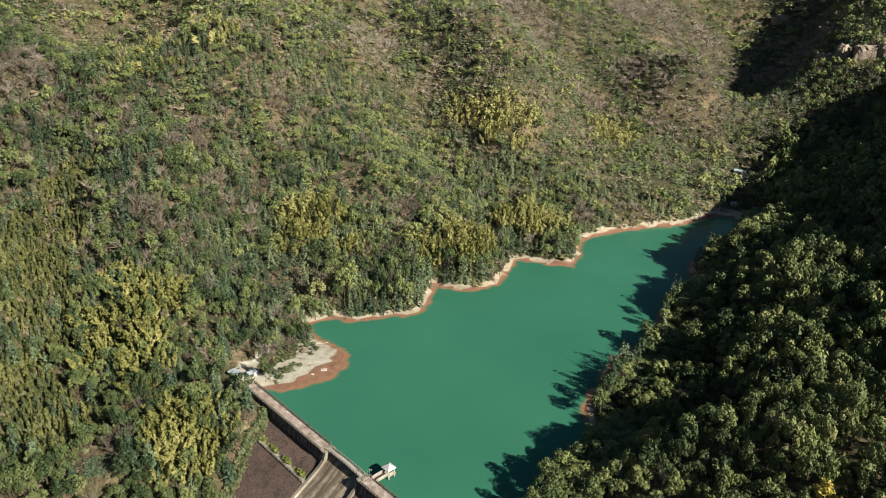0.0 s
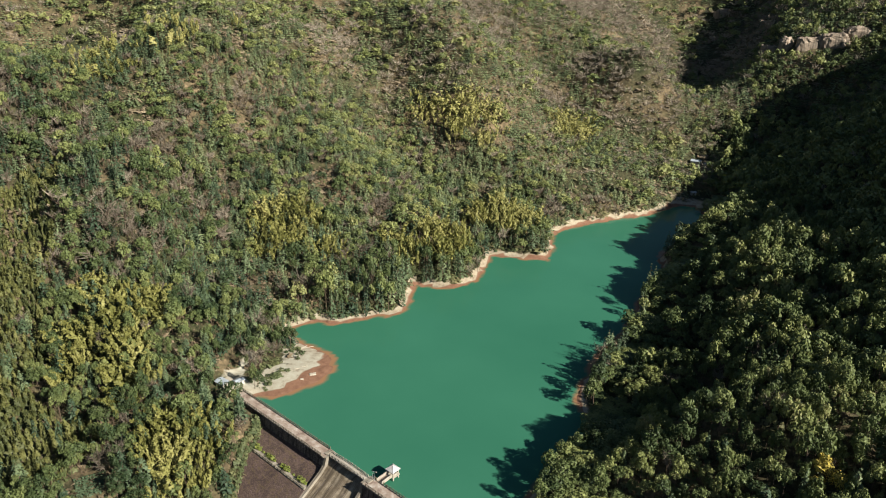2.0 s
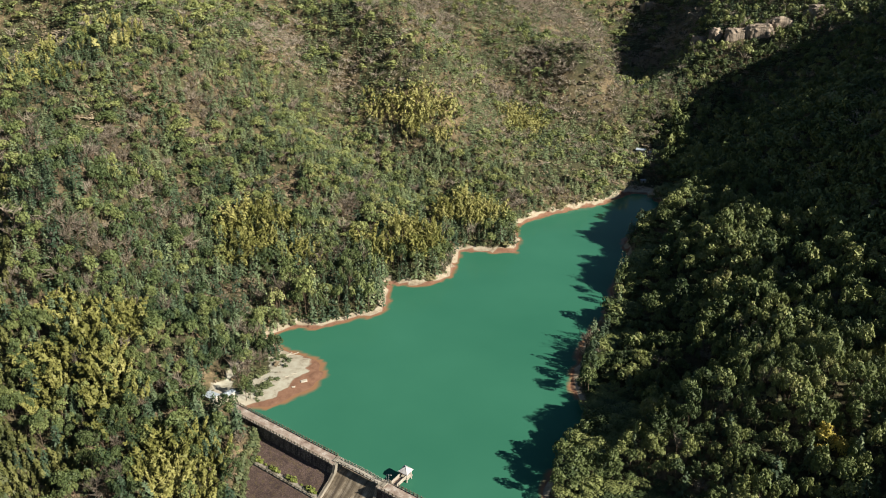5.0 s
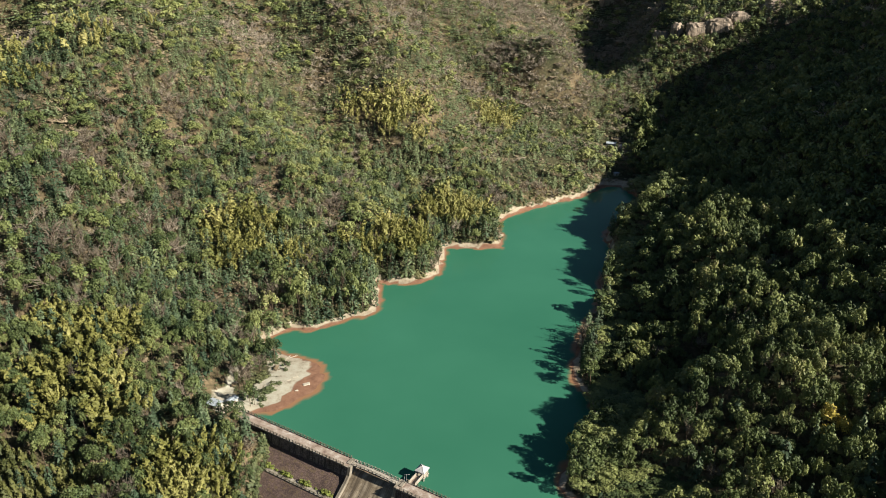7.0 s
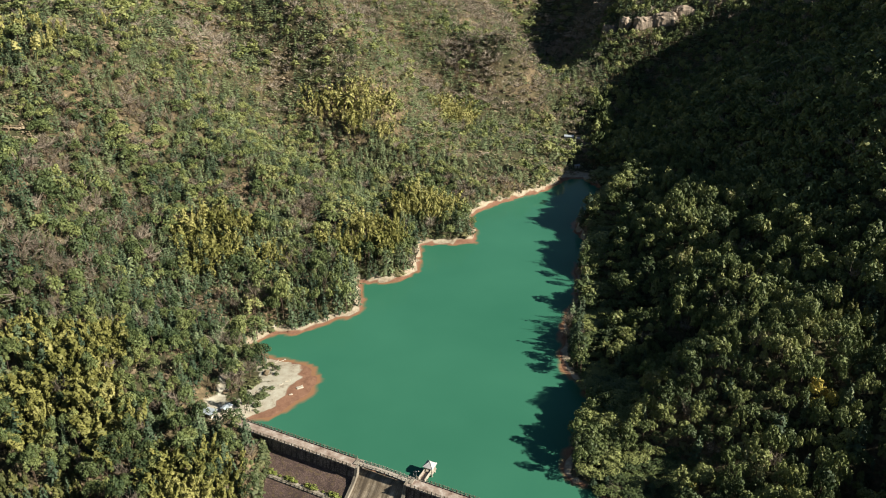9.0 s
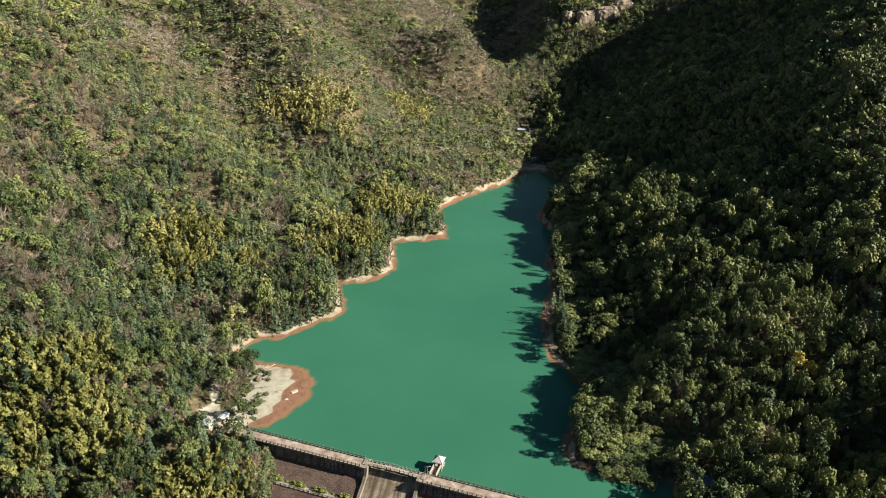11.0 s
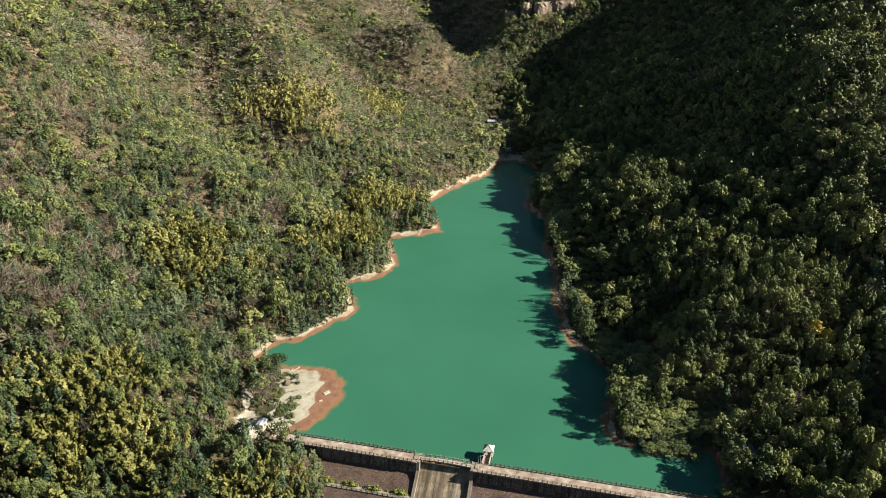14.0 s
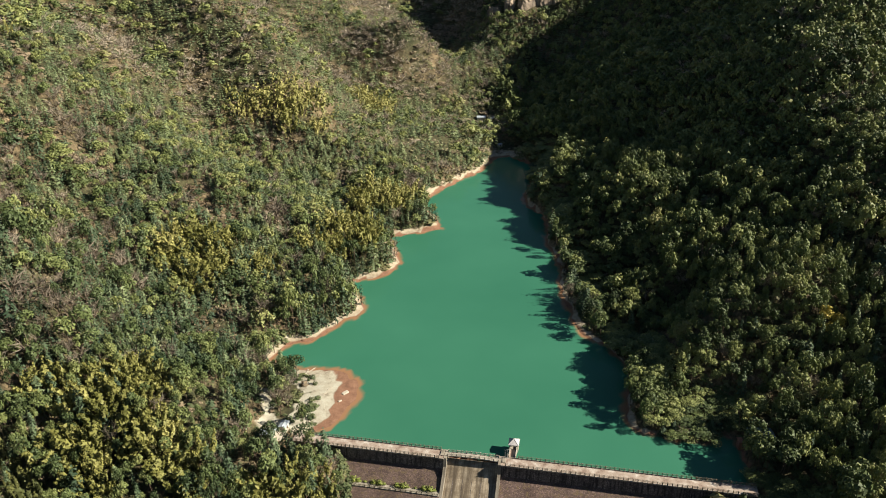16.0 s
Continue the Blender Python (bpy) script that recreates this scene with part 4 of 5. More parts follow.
BROWN_WOODS = [(168, 68, 5, 4), (126, 84, 7, 5), (-126, 206, 9, 11), (-107, 326, 16, 38), (118, 613, 60, 90), (130, 425, 30, 22), (48, 409, 17, 20), (-27, 478, 38, 40), (-147, 150, 10, 18), (-238, 134, 18, 18), (73, 576, 25, 30), (-32, 178, 6, 11), (116, 416, 24, 24),
               (82, 453, 20, 18), (-61, 322, 13, 11), (-116, 79, 5, 6), (-171, 65, 4, 4), (225, 590, 40, 40), (90, 262, 22, 7), (70, 245, 12, 7)]
PINE_STANDS = [(-159, 61, 11, 11), (-69, 35, 7, 7), (-52, 12, 5, 10), (-70, 16, 7, 8), (-64, 72, 5, 22), (195, 493, 28, 66), (124, 434, 16, 9), (66, 434, 12, 18), (44, 483, 26, 46), (118, 383, 10, 18), (-127, 164, 8, 12), (82, 281, 14, 6), (143, 406, 24, 7),
               (-166, 231, 11, 26), (-30, 112, 14, 8), (-8, 124, 10, 10), (10, 265, 25, 12), (40, 330, 18, 24), (-20, 400, 30, 30)]


SHORE_CLUMPS = [(76, 4, 11), (84, 20, 9), (90, 72, 8), (104, 105, 8), (115, 153, 12), (130, 205, 9), (134, 228, 9)]


def inside(x, y, ovals, rim=0.25):
    k = np.zeros(len(x), bool)
    wob = 1 + rim * rough_noise(x, y, 14.0)
    for cx, cy, a, b in ovals:
        k |= ((x - cx) / a) ** 2 + ((y - cy) / b) ** 2 < wob
    return k


# the wooded bowl of the valley: y, western and eastern edge
BOWL = np.array([(-110, -85, 120), (-34, -135, 192), (14, -178, 228), (62, -226, 276), (110, -262, 330), (158, -304, 378), (206, -352, 380), (254, -334, 384),
                 (302, -230, 396), (350, -204, 396), (398, -174, 398), (446, -140, 426), (494, -126, 438), (542, -108, 380), (590, -90, 344), (638, -60, 344),
                 (686, 28, 338), (734, 84, 320), (782, 126, 296), (830, 140, 280)], float)


def scatter(cell, near, far, rs, beyond=False):
    """Jittered places in the bowl of the valley between two distances from its foot, or outside the bowl."""
    xs, ys = np.meshgrid(np.arange(-620, 800, cell), np.arange(-110, 960, cell))
    x = xs.ravel() + rs.uniform(-0.45, 0.45, xs.size) * cell
    y = ys.ravel() + rs.uniform(-0.45, 0.45, xs.size) * cell
    r = np.hypot(x, y + 180)
    k = (x > np.interp(y, BOWL[:, 0], BOWL[:, 1])) & (x < np.interp(y, BOWL[:, 0], BOWL[:, 2])) & (y < 830)
    k = (k != beyond) & (r >= near) & (r < far)
    return x[k], y[k]


def plant(x, y, cell, rs):
    """Which plant stands at each place, and its size; clear ground stays clear."""
    z, d = land(x, y)
    u, n = x * U_DIR[0] + y * U_DIR[1], x * N_DIR[0] + y * N_DIR[1]
    east = x - 0.3 * y > 75
    kind = np.full(len(x), "broad", object)
    pick = rs.uniform(0, 1, len(x))
    patch = rough_noise(x, y, 70.0) + 0.5 * rough_noise(x + 400, y, 24.0)
    clump = rough_noise(x + 900, y - 300, 34.0)
    # bands of brown scrub and of pines that run down the western slope
    band = rough_noise(0.3 * (0.84 * x - 0.54 * y) + 50, 0.54 * x + 0.84 * y, 30.0) + 0.35 * rough_noise(x - 70, y + 20, 13.0)
    kind[(pick < np.where(clump > 0.1, 0.78, np.where(y > 190, 0.45, 0.25))) & ~east & (y > 60)] = "conifer"
    kind[(pick < 0.09) & ~east & (y <= 60)] = "conifer"
    kind[(pick < 0.06) & east] = "conifer"
    kind[inside(x, y, PINE_STANDS) & (pick < 0.8)] = "conifer"
    kind[(pick > 0.968) & ~east] = "bare"
    kind[(pick > 0.98) & east] = "bare"
    kind[(patch > 0.85) & (pick > 0.62) & ~east] = "bare"
    kind[(z > 62) & (pick > 0.93)] = "bare"
    kind[(z > 30) & (pick > 0.965) & ~east] = "bare"
    kind[(y > 290) & (pick > 0.9) & ~east] = "bare"
    kind[(clump < -0.7) & (pick > 0.7) & ~east & (y > 60)] = "bare"
    kind[(y > 395) & (pick < 0.5)] = "conifer"
    kind[(band < -0.55) & (pick < 0.75) & ~east & (z > 14)] = "conifer"
    brown = (band > 0.95) & ~east & (z > 18)
    kind[brown & (pick > 0.35)] = "dry"
    kind[brown & (pick > 0.66)] = "bare"
    kind[inside(x, y, BROWN_WOODS) & (pick > 0.15)] = "dry"
    kind[inside(x, y, BROWN_WOODS) & (pick > np.where(y > 370, 0.35, 0.5))] = "bare"
    kind[inside(x, y, YOUNG) & (pick > 0.1)] = "plume"
    straw = inside(x, y, STRAW)
    kind[straw & (pick > 0.92)] = "bamboo"
    grove = inside(x, y, GROVES)
    kind[grove & (pick > 0.2)] = "bamboo"
    open_ground = (patch < -0.95) & ~east & ~grove
    kind[open_ground & (pick > 0.35)] = "dry"
    kind[(d < 6) & (d > 2) & ~east & ~grove & (pick > 0.72)] = "shrub"
    kind[((x + 30) / 15) ** 2 + ((y - 50) / 19) ** 2 < 1] = "shrub"
    terrace = ((x - 90) / 26) ** 2 + ((y - 307 - 0.35 * (x - 90)) / 5.5) ** 2 < 1
    kind[terrace] = "dry"
    scrubby = ((x - 92) / 36) ** 2 + ((y - 290 - 0.6 * (x - 92)) / 19) ** 2 < 1
    kind[scrubby & (pick > 0.25)] = "shrub"
    kind[scrubby & (pick > 0.6)] = "dry"
    spit = ((x + 30) / 15) ** 2 + ((y - 50) / 19) ** 2 < 1
    keep = (d > np.where(east, -1.2, 1.7 + 1.3 * rough_noise(x, y, 9.0)))
    neck = inside(x, y, [(-46, 64, 8, 6), (-47, 50, 6, 5), (-42, 37, 3.5, 3)], 0.1)
    keep &= ~spit | neck | ((x < -34) & (pick > 0.25) & (((x + 41) ** 2 + (y - 61) ** 2 < 80) | ((x + 41) ** 2 + (y - 43) ** 2 < 30)))
    face = np.where(n > -11.1, -2.0 + (n + 2.4) * 0.54, -5.7 + (n + 11.1) * 0.63)
    keep &= ~((n > -54) & (n < 0) & (u > -54) & (u < 99) & ((z < face + 0.3) | (n > -4.5)))
    keep &= ~((n > -3.2) & (n < 5.0) & (u > -57) & (u < 101))
    keep &= ~((n > -17) & (n < 0) & (u > 70) & (u < 97)) & (~terrace | (pick < 0.3))
    keep &= ~((np.abs(u - 9) < 16) & (n < 0) & (n > -60))
    for cx, cy, r in ((-54.5, 33, 7.4), (-51, 28, 5.5), (-48, 39, 2.6), (148, -10, 4.6), (103, -31, 5.0), (100.5, -37.5, 4.8), (96.5, -30, 2.4), (169, 380, 8), (178, 376, 5), (168, 372, 7), (166, 365, 6), (161, 314, 10), (169, 311, 7), (164, 324, 6), (241, 506, 9), (252, 494, 9), (268, 486, 9), (286, 484, 10), (304, 487, 9), (-65, -33, 3.4), (-71.5, -28.5, 6.2), (-69, -33, 5), (-64, -38, 4.5), (-66, -36, 4)):
        keep &= (x - cx) ** 2 + (y - cy) ** 2 > r * r
    keep &= ~((np.hypot(x - 163, y - 310) < 17) & (d < 9)) & (path_distance(x, y) > 2.6)
    keep &= ~((u > -56) & (u < -6) & (n < 0) & (n > -60) & (z < face + np.where(n > -16, 4.4, 3.0)) & (kind != "shrub") & (kind != "dry"))
    keep &= rs.uniform(0, 1, len(x)) < np.where(open_ground, 0.85, 0.97)
    big = np.clip(rs.lognormal(0.0, np.where(east & (d < 20), 0.1, 0.32)), 0.55, 1.8)
    size = {"broad": (0.5, 2.15), "conifer": (0.52, 2.3), "bamboo": (1.0, 2.1), "bare": (0.75, 1.9), "shrub": (0.55, 0.42), "plume": (0.42, 1.1), "dry": (0.55, 0.46)}
    base = min(max(cell, 4.0), 6.8)
    r = np.array([size[k][0] for k in kind]) * base * big * np.where(east & (kind == "broad"), np.where(d < 12, 1.65, np.where(d < 26, 1.05, 0.84)), 1.0)
    h = np.array([size[k][1] for k in kind]) * 4.6 * (0.6 + 0.4 * big) * (base / 4.3) ** 0.5
    # clumps of taller trees along the eastern water's edge, with low gaps between
    knolls = 0.3 + 0.95 * np.max([np.exp(-((x - a) ** 2 + (y - b) ** 2) / (2 * w * w)) for a, b, w in SHORE_CLUMPS], axis=0)
    knolls = np.where((x > 92) & (y < -24) & (y > -50), 1.35, knolls)
    h = h * np.where(east, np.where(d < 16, knolls, np.where(x > 205, rs.uniform(0.85, 1.1, len(x)), rs.uniform(0.75, 1.5, len(x)))), 1.0)
    for a, b in ((106, 90), (117, 86), (129, 81), (120, 124), (132, 119), (144, 114), (146, 180), (158, 175)):
        h = h * (1 - 0.5 * np.exp(-((x - a) ** 2 + (y - b) ** 2) / 60.0))
    h = np.where(east & (d >= 16) & (d < 45) & (y > -22), h * 0.85, h)
    h = np.where(~east & (d < 15) & (y > 92) & (y < 215) & (kind != "shrub"), h * 1.4, h)
    h = h * np.where(east, 1.0, 1 + 0.28 * rough_noise(x + 15, y - 40, 12.0))
    h = np.where((y > 150) & ~east & (kind != "bamboo"), h * 0.76, h)
    tall = (kind == "bamboo") & (y > 140)
    r, h = np.where(tall, r * 1.15, r), np.where(tall, h * 1.35, h)
    r = np.where((kind == "shrub") | (kind == "dry"), r * rs.uniform(0.6, 1.3, len(x)) * np.where(scrubby | terrace, 0.55, 1.0), r)
    return [a[keep] for a in (x, y, z, kind, r, h)]


def grow(name, templates, x, y, z, kind, r, h, rs, label, wood=True):
    """One mesh for all plants of a kind in a stretch of wood."""
    made = []
    stand = rough_noise(x + 200, y + 90, 30.0)
    # leaf tone lightened towards the valley head, in place of distant haze
    # darkened low on the west for shaded gaps, lifted on the east for sunlit tips
    mix = np.where(x - 0.3 * y > 75, 0.6, 0.34 + 0.1 * np.clip(y / 90, 0, 1) + 0.46 * np.clip((y - 130) / 150, 0, 1))
    for k in ("broad", "conifer", "bamboo", "bare", "shrub", "plume", "dry"):
        sel = np.nonzero(kind == k)[0]
        if not len(sel):
            continue
        which = rs.randint(0, len(templates[k]), len(sel))
        verts, tris, tone, index, count = [], [], [], [], 0
        for v in range(len(templates[k])):
            ids = sel[which == v]
            if not len(ids):
                continue
            for m, (tv, tt) in enumerate(templates[k][v]):
                if not len(tv) or (m == 0 and not wood):
                    continue
                a = rs.uniform(0, 6.283, len(ids)) if m == 0 or not wood or k in ("shrub", "dry") else a
                c, s = np.cos(a)[:, None], np.sin(a)[:, None]
                px = (tv[:, 0] * c - tv[:, 1] * s) * r[ids][:, None] + x[ids][:, None]
                py = (tv[:, 0] * s + tv[:, 1] * c) * r[ids][:, None] + y[ids][:, None]
                pz = tv[:, 2] * h[ids][:, None] + z[ids][:, None] - 0.25
                verts.append(np.stack([px, py, pz], -1).reshape(-1, 3))
                tris.append((tt[None] + (np.arange(len(ids)) * len(tv))[:, None, None] + count).reshape(-1, 3))
                t = np.clip(mix[ids] + 0.3 * stand[ids] + rs.uniform(-0.4, 0.34, len(ids)), 0, 1)
                tone.append(np.repeat(t, len(tv)))
                index.append(np.full(len(ids) * len(tt), m))
                count += len(ids) * len(tv)
        me = sheet(name, np.concatenate(verts), np.concatenate(tris), [BARK if k != "bamboo" else LEAF_BAMBOO, LEAVES[k]], {"tone": np.concatenate(tone)}, index=np.concatenate(index))
        ob = new({"broad": "woodland", "conifer": "conifer_wood", "bamboo": "bamboo_grove", "bare": "bare_wood", "shrub": "scrub", "plume": "young_plantation", "dry": "dry_scrub"}[k], me)
        words = {"broad": "evergreen broadleaf trees", "conifer": "dark slender conifers", "bamboo": "yellow-green plumed bamboo", "bare": "leafless brown trees", "shrub": "dry olive and straw-coloured scrub", "plume": "slim olive-green young trees", "dry": "tan winter bracken and dry grass tussocks"}[k]
        tagged(ob, words + " " + label, {"broad": "forest", "conifer": "forest", "bamboo": "bamboo", "bare": "forest", "shrub": "shrubs", "plume": "forest", "dry": "shrubs"}[k], kind="stuff")
        made.append(ob)
    return made


def single_trees(x, y, z, kind, r, h, rs):
    """The trees by the dam and on the headland, each a thing of its own."""
    meshes = {}
    for i in range(len(x)):
        k = kind[i]
        key = (k, i % len(NEAR[k]), (i // 7) % 3)
        if key not in meshes:
            pieces = NEAR[k][key[1]]
            pair = []
            for m, (tv, tt) in enumerate(pieces):
                if len(tv):
                    mat = LEAVES[k] if m or k == "bamboo" else BARK
                    pair.append(("crown" if m else "trunk", sheet("crown" if m else "trunk", tv, tt, [mat], {"tone": np.full(len(tv), (0.15, 0.5, 0.85)[key[2]])})))
            meshes[key] = pair
        word = {"broad": "broadleaf_tree", "conifer": "conifer_tree", "bamboo": "bamboo_clump", "bare": "bare_tree", "shrub": "shrub", "plume": "young_tree", "dry": "shrub"}[k]
        label = {"broad": ("dark green", "mid green", "light green")[key[2]] + " evergreen broadleaf tree on the valley side",
                 "conifer": "dark slender conifer with drooping needle sprays", "bamboo": "yellow-green bamboo clump with arching plumes",
                 "bare": "leafless brown tree with fine twigs", "shrub": "low olive-green shrub on dry ground", "plume": "slim olive-green young tree on the hillside", "dry": "low tan shrub of dry winter bracken"}[k]
        t = thing(word, Matrix.Translation((x[i], y[i], z[i] - 0.25)) @ Matrix.Rotation(rs.uniform(0, 6.28), 4, "Z") @ Matrix.Diagonal((r[i], r[i], h[i], 1)), label, "shrub" if k in ("shrub", "dry") else "bamboo" if k == "bamboo" else "tree", "trees round the dam")
        for nm, me in meshes[key]:
            o = new(nm, me)
            o.parent = t


px, py, pz, pk, pr, ph = plant(*scatter(3.15, 60, 470, RNG), 3.15, RNG)
mine = ((px > 66) & (px < 118) & (py > -62) & (py < 42)) | ((px > -66) & (px < -36) & (py > -4) & (py < 72))
order = np.nonzero(mine)[0][:300]
mine = np.zeros(len(px), bool)
mine[order] = True
single_trees(px[mine], py[mine], pz[mine], pk[mine], pr[mine], ph[mine], RNG)
rest = ~mine
close = np.hypot(px, py + 180) < 270
for side, words in ((px - 0.3 * py <= 75, "on the sunlit western slope"), (px - 0.3 * py > 75, "on the shaded eastern slope")):
    deep = (px > 200) & (py > 90)
    for k, forms, more in ((rest & side & close, NEAR, " by the dam"), (rest & side & ~close & ~deep, DIM, " above the lake"), (rest & side & ~close & deep, MID, " under the ridge")):
        if not k.any():
            continue
        grow("woods", forms, px[k], py[k], pz[k], pk[k], pr[k] * (1.0 if forms is NEAR else 1.12), ph[k], RNG, words + more)
mx, my, mz, mk, mr, mh = plant(*scatter(4.0, 470, 800, RNG), 4.0, RNG)
grow("woods", MID, mx, my, mz, mk, mr * 1.32, mh * 1.05, RNG, "around the valley head", wood=False)
fx, fy, fz, fk, fr, fh = plant(*scatter(6.5, 800, 1250, RNG), 6.5, RNG)
grow("woods", FAR, fx, fy, fz, fk, fr * 1.2, fh, RNG, "on the distant hills", wood=False)
ox, oy, oz, ok, orad, oh = plant(*scatter(16.0, 150, 1000, RNG, True), 16.0, RNG)
grow("woods", FAR, ox, oy, oz, ok, orad * 1.3, oh, RNG, "on the outer slopes behind the ridges", wood=False)


def plantation():
    """Close-set young trees on the western hillside."""
    rs = np.random.RandomState(31)
    x, y = scatter(2.5, 60, 400, rs)
    k = inside(x, y, YOUNG) & ~inside(x, y, [(-171, 65, 5, 5), (-113, 15, 4, 8), (-65, -33, 5, 5), (-71.5, -28.5, 7, 7)])
    x, y = x[k], y[k]
    z, _ = land(x, y)
    r = rs.uniform(0.9, 1.6, len(x))
    grow("plantation", NEAR, x, y, z, np.full(len(x), "plume", object), r, r * rs.uniform(2.4, 3.6, len(x)), rs, "set close together on the hillside", wood=False)


plantation()


def undergrowth():
    """Low scrub between the trees and along the drawn-down shore."""
    rs = np.random.RandomState(23)
    x, y = scatter(3.9, 60, 500, rs)
    z, d = land(x, y)
    u, n = x * U_DIR[0] + y * U_DIR[1], x * N_DIR[0] + y * N_DIR[1]
    east = x - 0.3 * y > 75
    keep = (d > np.where(east, 1.0, 2.5)) & ~((n > -54) & (n < 5) & (u > -56) & (u < 101) & ((z < np.where(n > -11.1, -2.0 + (n + 2.4) * 0.54, -5.7 + (n + 11.1) * 0.63) + 0.2) | (n > -4))) & ~((np.abs(u - 9) < 18) & (n < 4))
    keep &= ~((((x + 30) / 14) ** 2 + ((y - 50) / 18) ** 2 < 1) & (x > -35))
    for cx, cy, r in ((-54, 34, 7.0), (103, -33, 6), (169, 380, 8), (161, 314, 9), (-65, -33, 3.4), (-71.5, -28.5, 6.2)):
        keep &= (x - cx) ** 2 + (y - cy) ** 2 > r * r
    keep &= (rs.uniform(0, 1, len(x)) < np.where(east, 1.0, 0.8)) & (path_distance(x, y) > 2.2)
    x, y, z = x[keep], y[keep], z[keep]
    r = rs.uniform(0.8, 2.3, len(x)) * np.where(east[keep], 1.3, 1.0)
    grow("scrub", FAR, x, y, z, np.where((rough_noise(x, y, 20.0) > 0.7) & ~east[keep], "dry", "shrub").astype(object), r, r * rs.uniform(0.6, 1.0, len(x)), rs, "filling the gaps between the trees")
    x, y = scatter(5.3, 500, 800, rs)
    k = ((x - 90) / 28) ** 2 + ((y - 307 - 0.35 * (x - 90)) / 6.5) ** 2 > 1
    x, y = x[k], y[k]
    z, d = land(x, y)
    r = rs.uniform(0.8, 2.6, len(x))
    grow("scrub", FAR, x, y, z, np.where(rough_noise(x, y, 24.0) > 0.0, "dry", "shrub").astype(object), r, r * 0.7, rs, "over the far slopes of the valley")
    # low tussocks and brambles over the open brown ground
    x, y = scatter(2.7, 60, 560, rs)
    z, d = land(x, y)
    band = rough_noise(0.3 * (0.84 * x - 0.54 * y) + 50, 0.54 * x + 0.84 * y, 30.0) + 0.35 * rough_noise(x - 70, y + 20, 13.0)
    k = (d > 9) & (path_distance(x, y) > 2.2) & ((x + 54) ** 2 + (y - 33) ** 2 > 55) & (((x + 30) / 17) ** 2 + ((y - 50) / 21) ** 2 > 1) & (x - 0.3 * y < 75) & ((band > 0.55) | inside(x, y, BROWN_WOODS) | (rough_noise(x, y, 70.0) < -0.6) | (y < 110)) & (rs.uniform(0, 1, len(x)) < 0.85)
    x, y, z = x[k], y[k], z[k]
    r = rs.uniform(0.7, 1.7, len(x))
    grow("scrub", FAR, x, y, z, np.where(rs.uniform(0, 1, len(x)) < 0.62, "dry", "shrub").astype(object), r, r * rs.uniform(0.6, 1.3, len(x)), rs, "on the open hillside")
    # a fringe behind the beaches, and reeds and bushes on the neck of the spit
    x, y = scatter(1.9, 60, 520, rs)
    z, d = land(x, y)
    n = x * N_DIR[0] + y * N_DIR[1]
    spit = ((x + 30) / 15) ** 2 + ((y - 50) / 19) ** 2 < 1
    neck = inside(x, y, [(-46, 64, 7, 5), (-47, 50, 5, 5), (-41.5, 38, 2.2, 5)], 0.1) & (path_distance(x, y) > 1.6)
    k = (x - 0.3 * y < 75) & (n > 8) & (d > 2.6 + 0.9 * rough_noise(x, y, 6.0)) & (d < 11) & ((~spit & (d > 2.2)) | neck)
    k |= neck & (d > 1.0)
    k &= ((x + 54) ** 2 + (y - 34) ** 2 > 50) & ((x - 161) ** 2 + (y - 314) ** 2 > 150) & (rs.uniform(0, 1, len(x)) < 0.8)
    x, y, z = x[k], y[k], z[k]
    r = rs.uniform(0.6, 1.7, len(x))
    grow("scrub", MID, x, y, z, np.full(len(x), "shrub", object), r, r * rs.uniform(0.7, 1.5, len(x)), rs, "behind the bare shore")


undergrowth()


# ---- single plants ----
def berm_shrub(u, size):
    m = AXIS @ pose(u, -9.1, -5.6)
    t = thing("shrub", m @ Matrix.Diagonal((size * 1.25, size, size * 1.1, 1)), "rounded bright green shrub on the berm of the dam", "shrub", "shrubs on the berm")
    tv, tt = shrub_template(np.random.RandomState(int(u * 7) % 97), 90)[1]
    o = new("leaves", sheet("leaves", tv, tt, [LEAF_BERM], {"tone": np.full(len(tv), 0.4)}))
    o.parent = t


for u, size in ((-30.6, 1.9), (-28.9, 1.5), (-23.4, 1.5), (-21.4, 1.75), (-19.8, 1.0), (-15.2, 1.6), (-13.2, 1.75), (-11.9, 1.1), (-5.9, 1.6), (-4.0, 1.8), (-2.5, 0.9), (-26.4, 0.8), (-9.0, 0.7)):
    berm_shrub(u, size)


def yellow_tree(x, y, r, h, variant):
    t = thing("yellow_tree", Matrix.Translation((x, y, ground_at(x, y) - 0.2)) @ Matrix.Diagonal((r, r, h, 1)), "small tree in golden yellow autumn leaf", "tree", "yellow trees")
    for nm, (tv, tt), mat in zip(("trunk", "crown"), NEAR["broad"][variant], (BARK, LEAF_YELLOW)):
        o = new(nm, sheet(nm, tv, tt, [mat], {"tone": np.full(len(tv), 0.3 + 0.1 * variant)}))
        o.parent = t


for k, (x, y, r, h) in enumerate(((149, -8, 3.0, 12.0), (146, -12, 2.5, 10.0), (151.5, -11.5, 2.4, 10.5), (104, -24, 1.6, 6.0), (107.5, -21.5, 1.4, 5.5), (116, -33, 1.3, 6.0), (128, -33, 1.3, 6.0))):
    yellow_tree(x, y, r, h, k % 7)


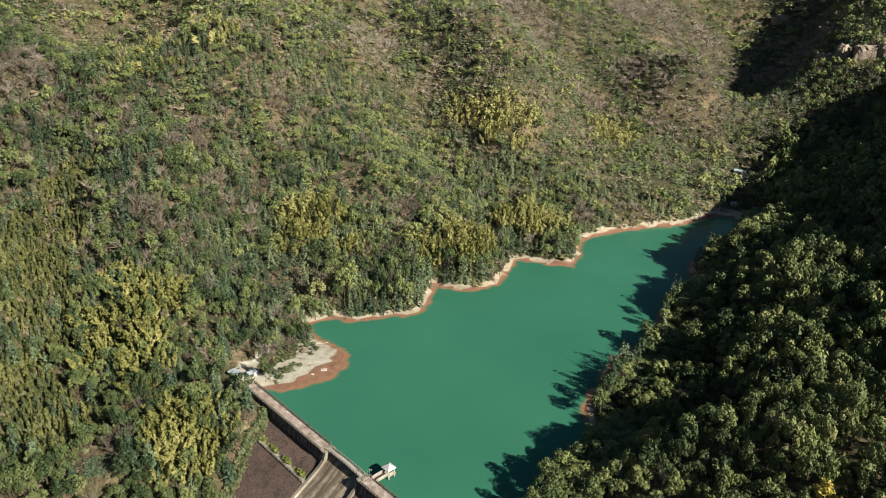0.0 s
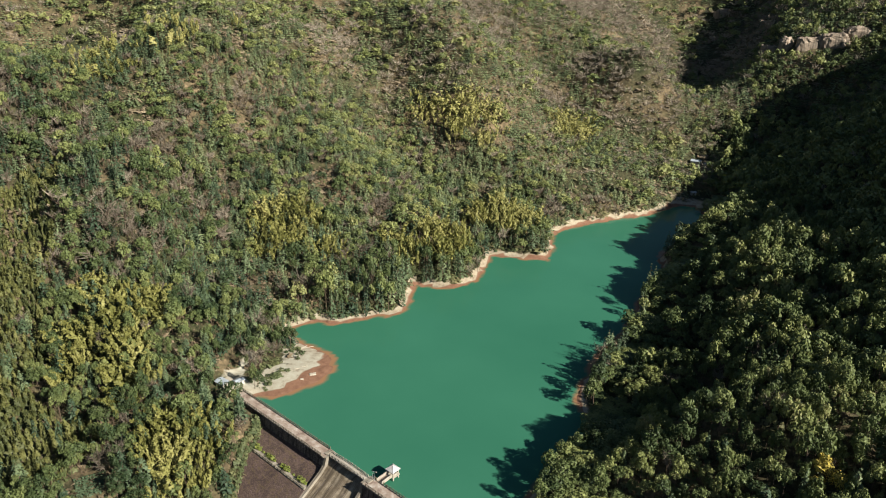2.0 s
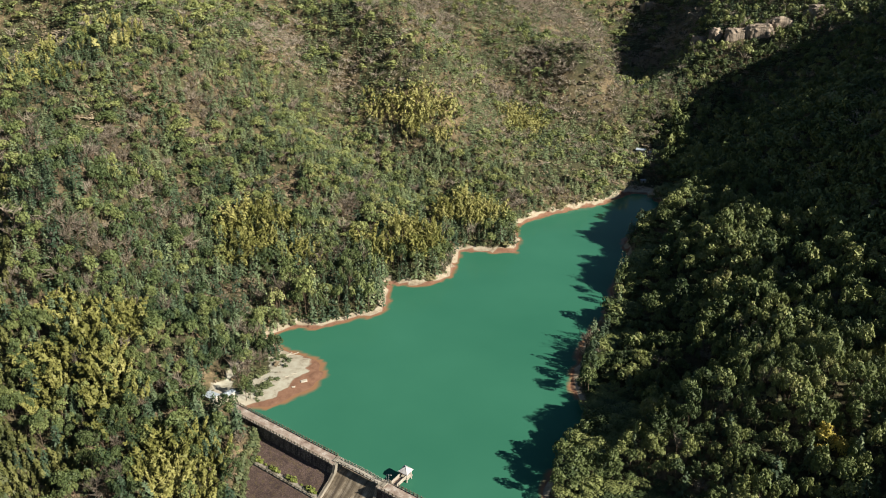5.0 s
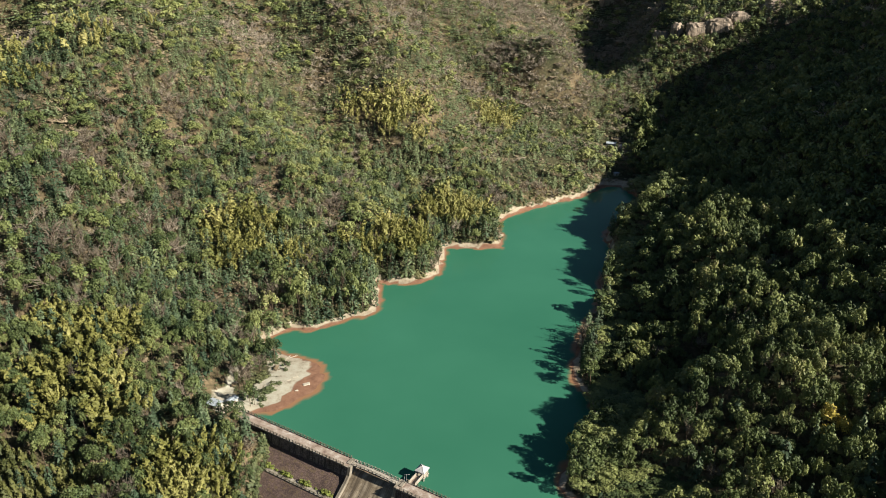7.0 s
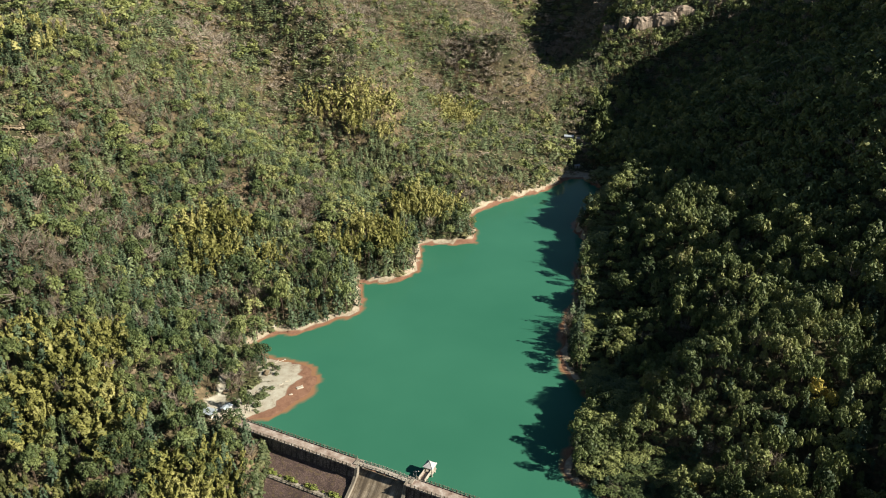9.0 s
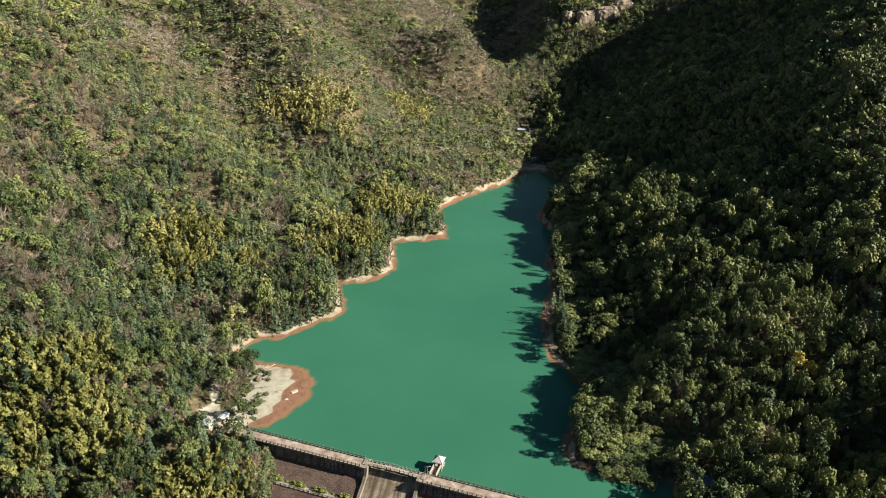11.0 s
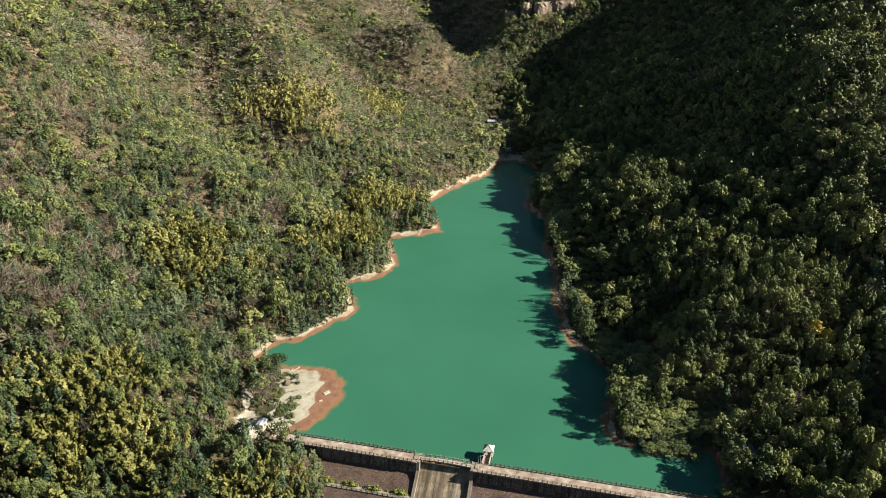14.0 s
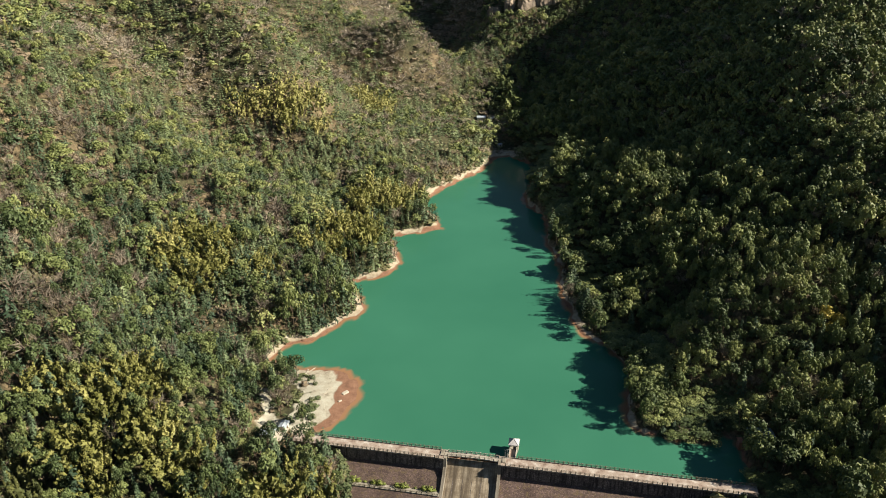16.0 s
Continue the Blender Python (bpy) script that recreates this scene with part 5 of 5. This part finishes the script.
def tea_row(x, y, length, turn):
    """A clipped hedge that follows the ground."""
    foot = ground_at(x, y)
    t = thing("tea_hedge", pose(x, y, foot, 0, 0, turn), "clipped dark green tea hedge on a small terrace", "hedge", "tea hedges")
    rs = np.random.RandomState(int(abs(x) * 13) % 89)
    quads = []
    for k in range(110):
        s, th = rs.uniform(-length / 2, length / 2), rs.uniform(0.1, 3.04)
        o = np.array((0, math.cos(th), math.sin(th)))
        low = ground_at(x + s * math.cos(radians(turn)), y + s * math.sin(radians(turn))) - foot
        quads.append(spray(np.array((s, o[1] * 0.5, low + o[2] * 0.85)), o, 0.32, rs, 0.0, 0.75, 1.0))
    tv, tt = from_sprays(quads)
    o = new("leaves", sheet("leaves", tv, tt, [LEAF_CONIFER], {"tone": np.full(len(tv), 0.35)}))
    o.parent = t


for k in range(7):
    tea_row(-73.5 + 0.88 * k, -25.0 - 1.22 * k, 9.5 - 0.35 * k, 36)


def outcrop(x, y, z, w, h, turn, seed):
    """A broken face of pale rock, bedded into the hillside."""
    t = thing("rock_outcrop", pose(x, y, z, 0, 0, turn), "pale pinkish grey rock outcrop on the wooded ridge", "rock", "rock outcrops")
    bm = bmesh.new()
    bmesh.ops.create_icosphere(bm, subdivisions=4, radius=1.0)
    off = Vector((seed * 3.1, seed * 1.7, seed))
    for v in bm.verts:
        c = v.co.copy()
        ridge = 0.16 * noise.fractal(c * 1.3 + off, 0.8, 2.0, 4) + 0.2 * abs(noise.noise(Vector((c.x * 3.5, c.y * 3.5, c.z * 0.7)) + off)) + 0.06 * noise.noise(Vector((c.x, c.y, c.z * 9)) + off)
        v.co = Vector([math.copysign(abs(q) ** 0.6, q) for q in c]) * (0.8 + ridge)
        v.co.x *= w / 2
        v.co.y *= w / 3.2
        v.co.z *= h / 2
    part("rock", bm, ROCK, t)


for k, (x, y, w, h, turn) in enumerate(((241, 517, 24, 34, 25), (252, 505, 18, 26, 40), (268, 496, 26, 20, 5), (286, 494, 30, 22, -8), (304, 496, 24, 18, 5), (338, 493, 34, 16, 0), (236, 742, 22, 14, 15), (-215, 395, 26, 12, 30), (-190, 402, 18, 10, 10), (178, 512, 9, 12, 0))):
    outcrop(x, y, ground_at(x, y) - h * 0.1, w, h, turn, k + 1)


def abutment_bushes():
    """Bushes crowding the line where the western hillside meets the dam's slope."""
    rs = np.random.RandomState(41)
    for n in np.arange(-4.2, -46, -1.5):
        face = -2.0 + (n + 2.4) * 0.54 if n > -11.1 else -5.7 + (n + 11.1) * 0.63
        us = np.arange(-54, -8, 0.5)
        z, _ = land(us * U_DIR[0] + n * N_DIR[0], us * U_DIR[1] + n * N_DIR[1])
        over = np.nonzero(z > face + 0.1)[0]
        if not len(over):
            continue
        for back in (0.4, 2.8):
            u, nn = us[over[-1]] - back, n + rs.uniform(-0.6, 0.6)
            x, y = u * U_DIR[0] + nn * N_DIR[0], u * U_DIR[1] + nn * N_DIR[1]
            r = rs.uniform(1.5, 2.7)
            t = thing("shrub", Matrix.Translation((x, y, ground_at(x, y) - 0.3)) @ Matrix.Rotation(rs.uniform(0, 6.28), 4, "Z") @ Matrix.Diagonal((r, r, r * rs.uniform(0.9, 1.6), 1)),
                      "olive green bush at the edge of the dam", "shrub", "bushes at the abutment")
            k = rs.randint(0, 4)
            if ABUTMENT[k] is None:
                tv, tt = shrub_template(np.random.RandomState(300 + k), 44)[1]
                ABUTMENT[k] = sheet("leaves", tv, tt, [LEAF_SHRUB], {"tone": np.full(len(tv), 0.1 + 0.2 * k)})
            o = new("leaves", ABUTMENT[k])
            o.parent = t


ABUTMENT = [None] * 4
abutment_bushes()
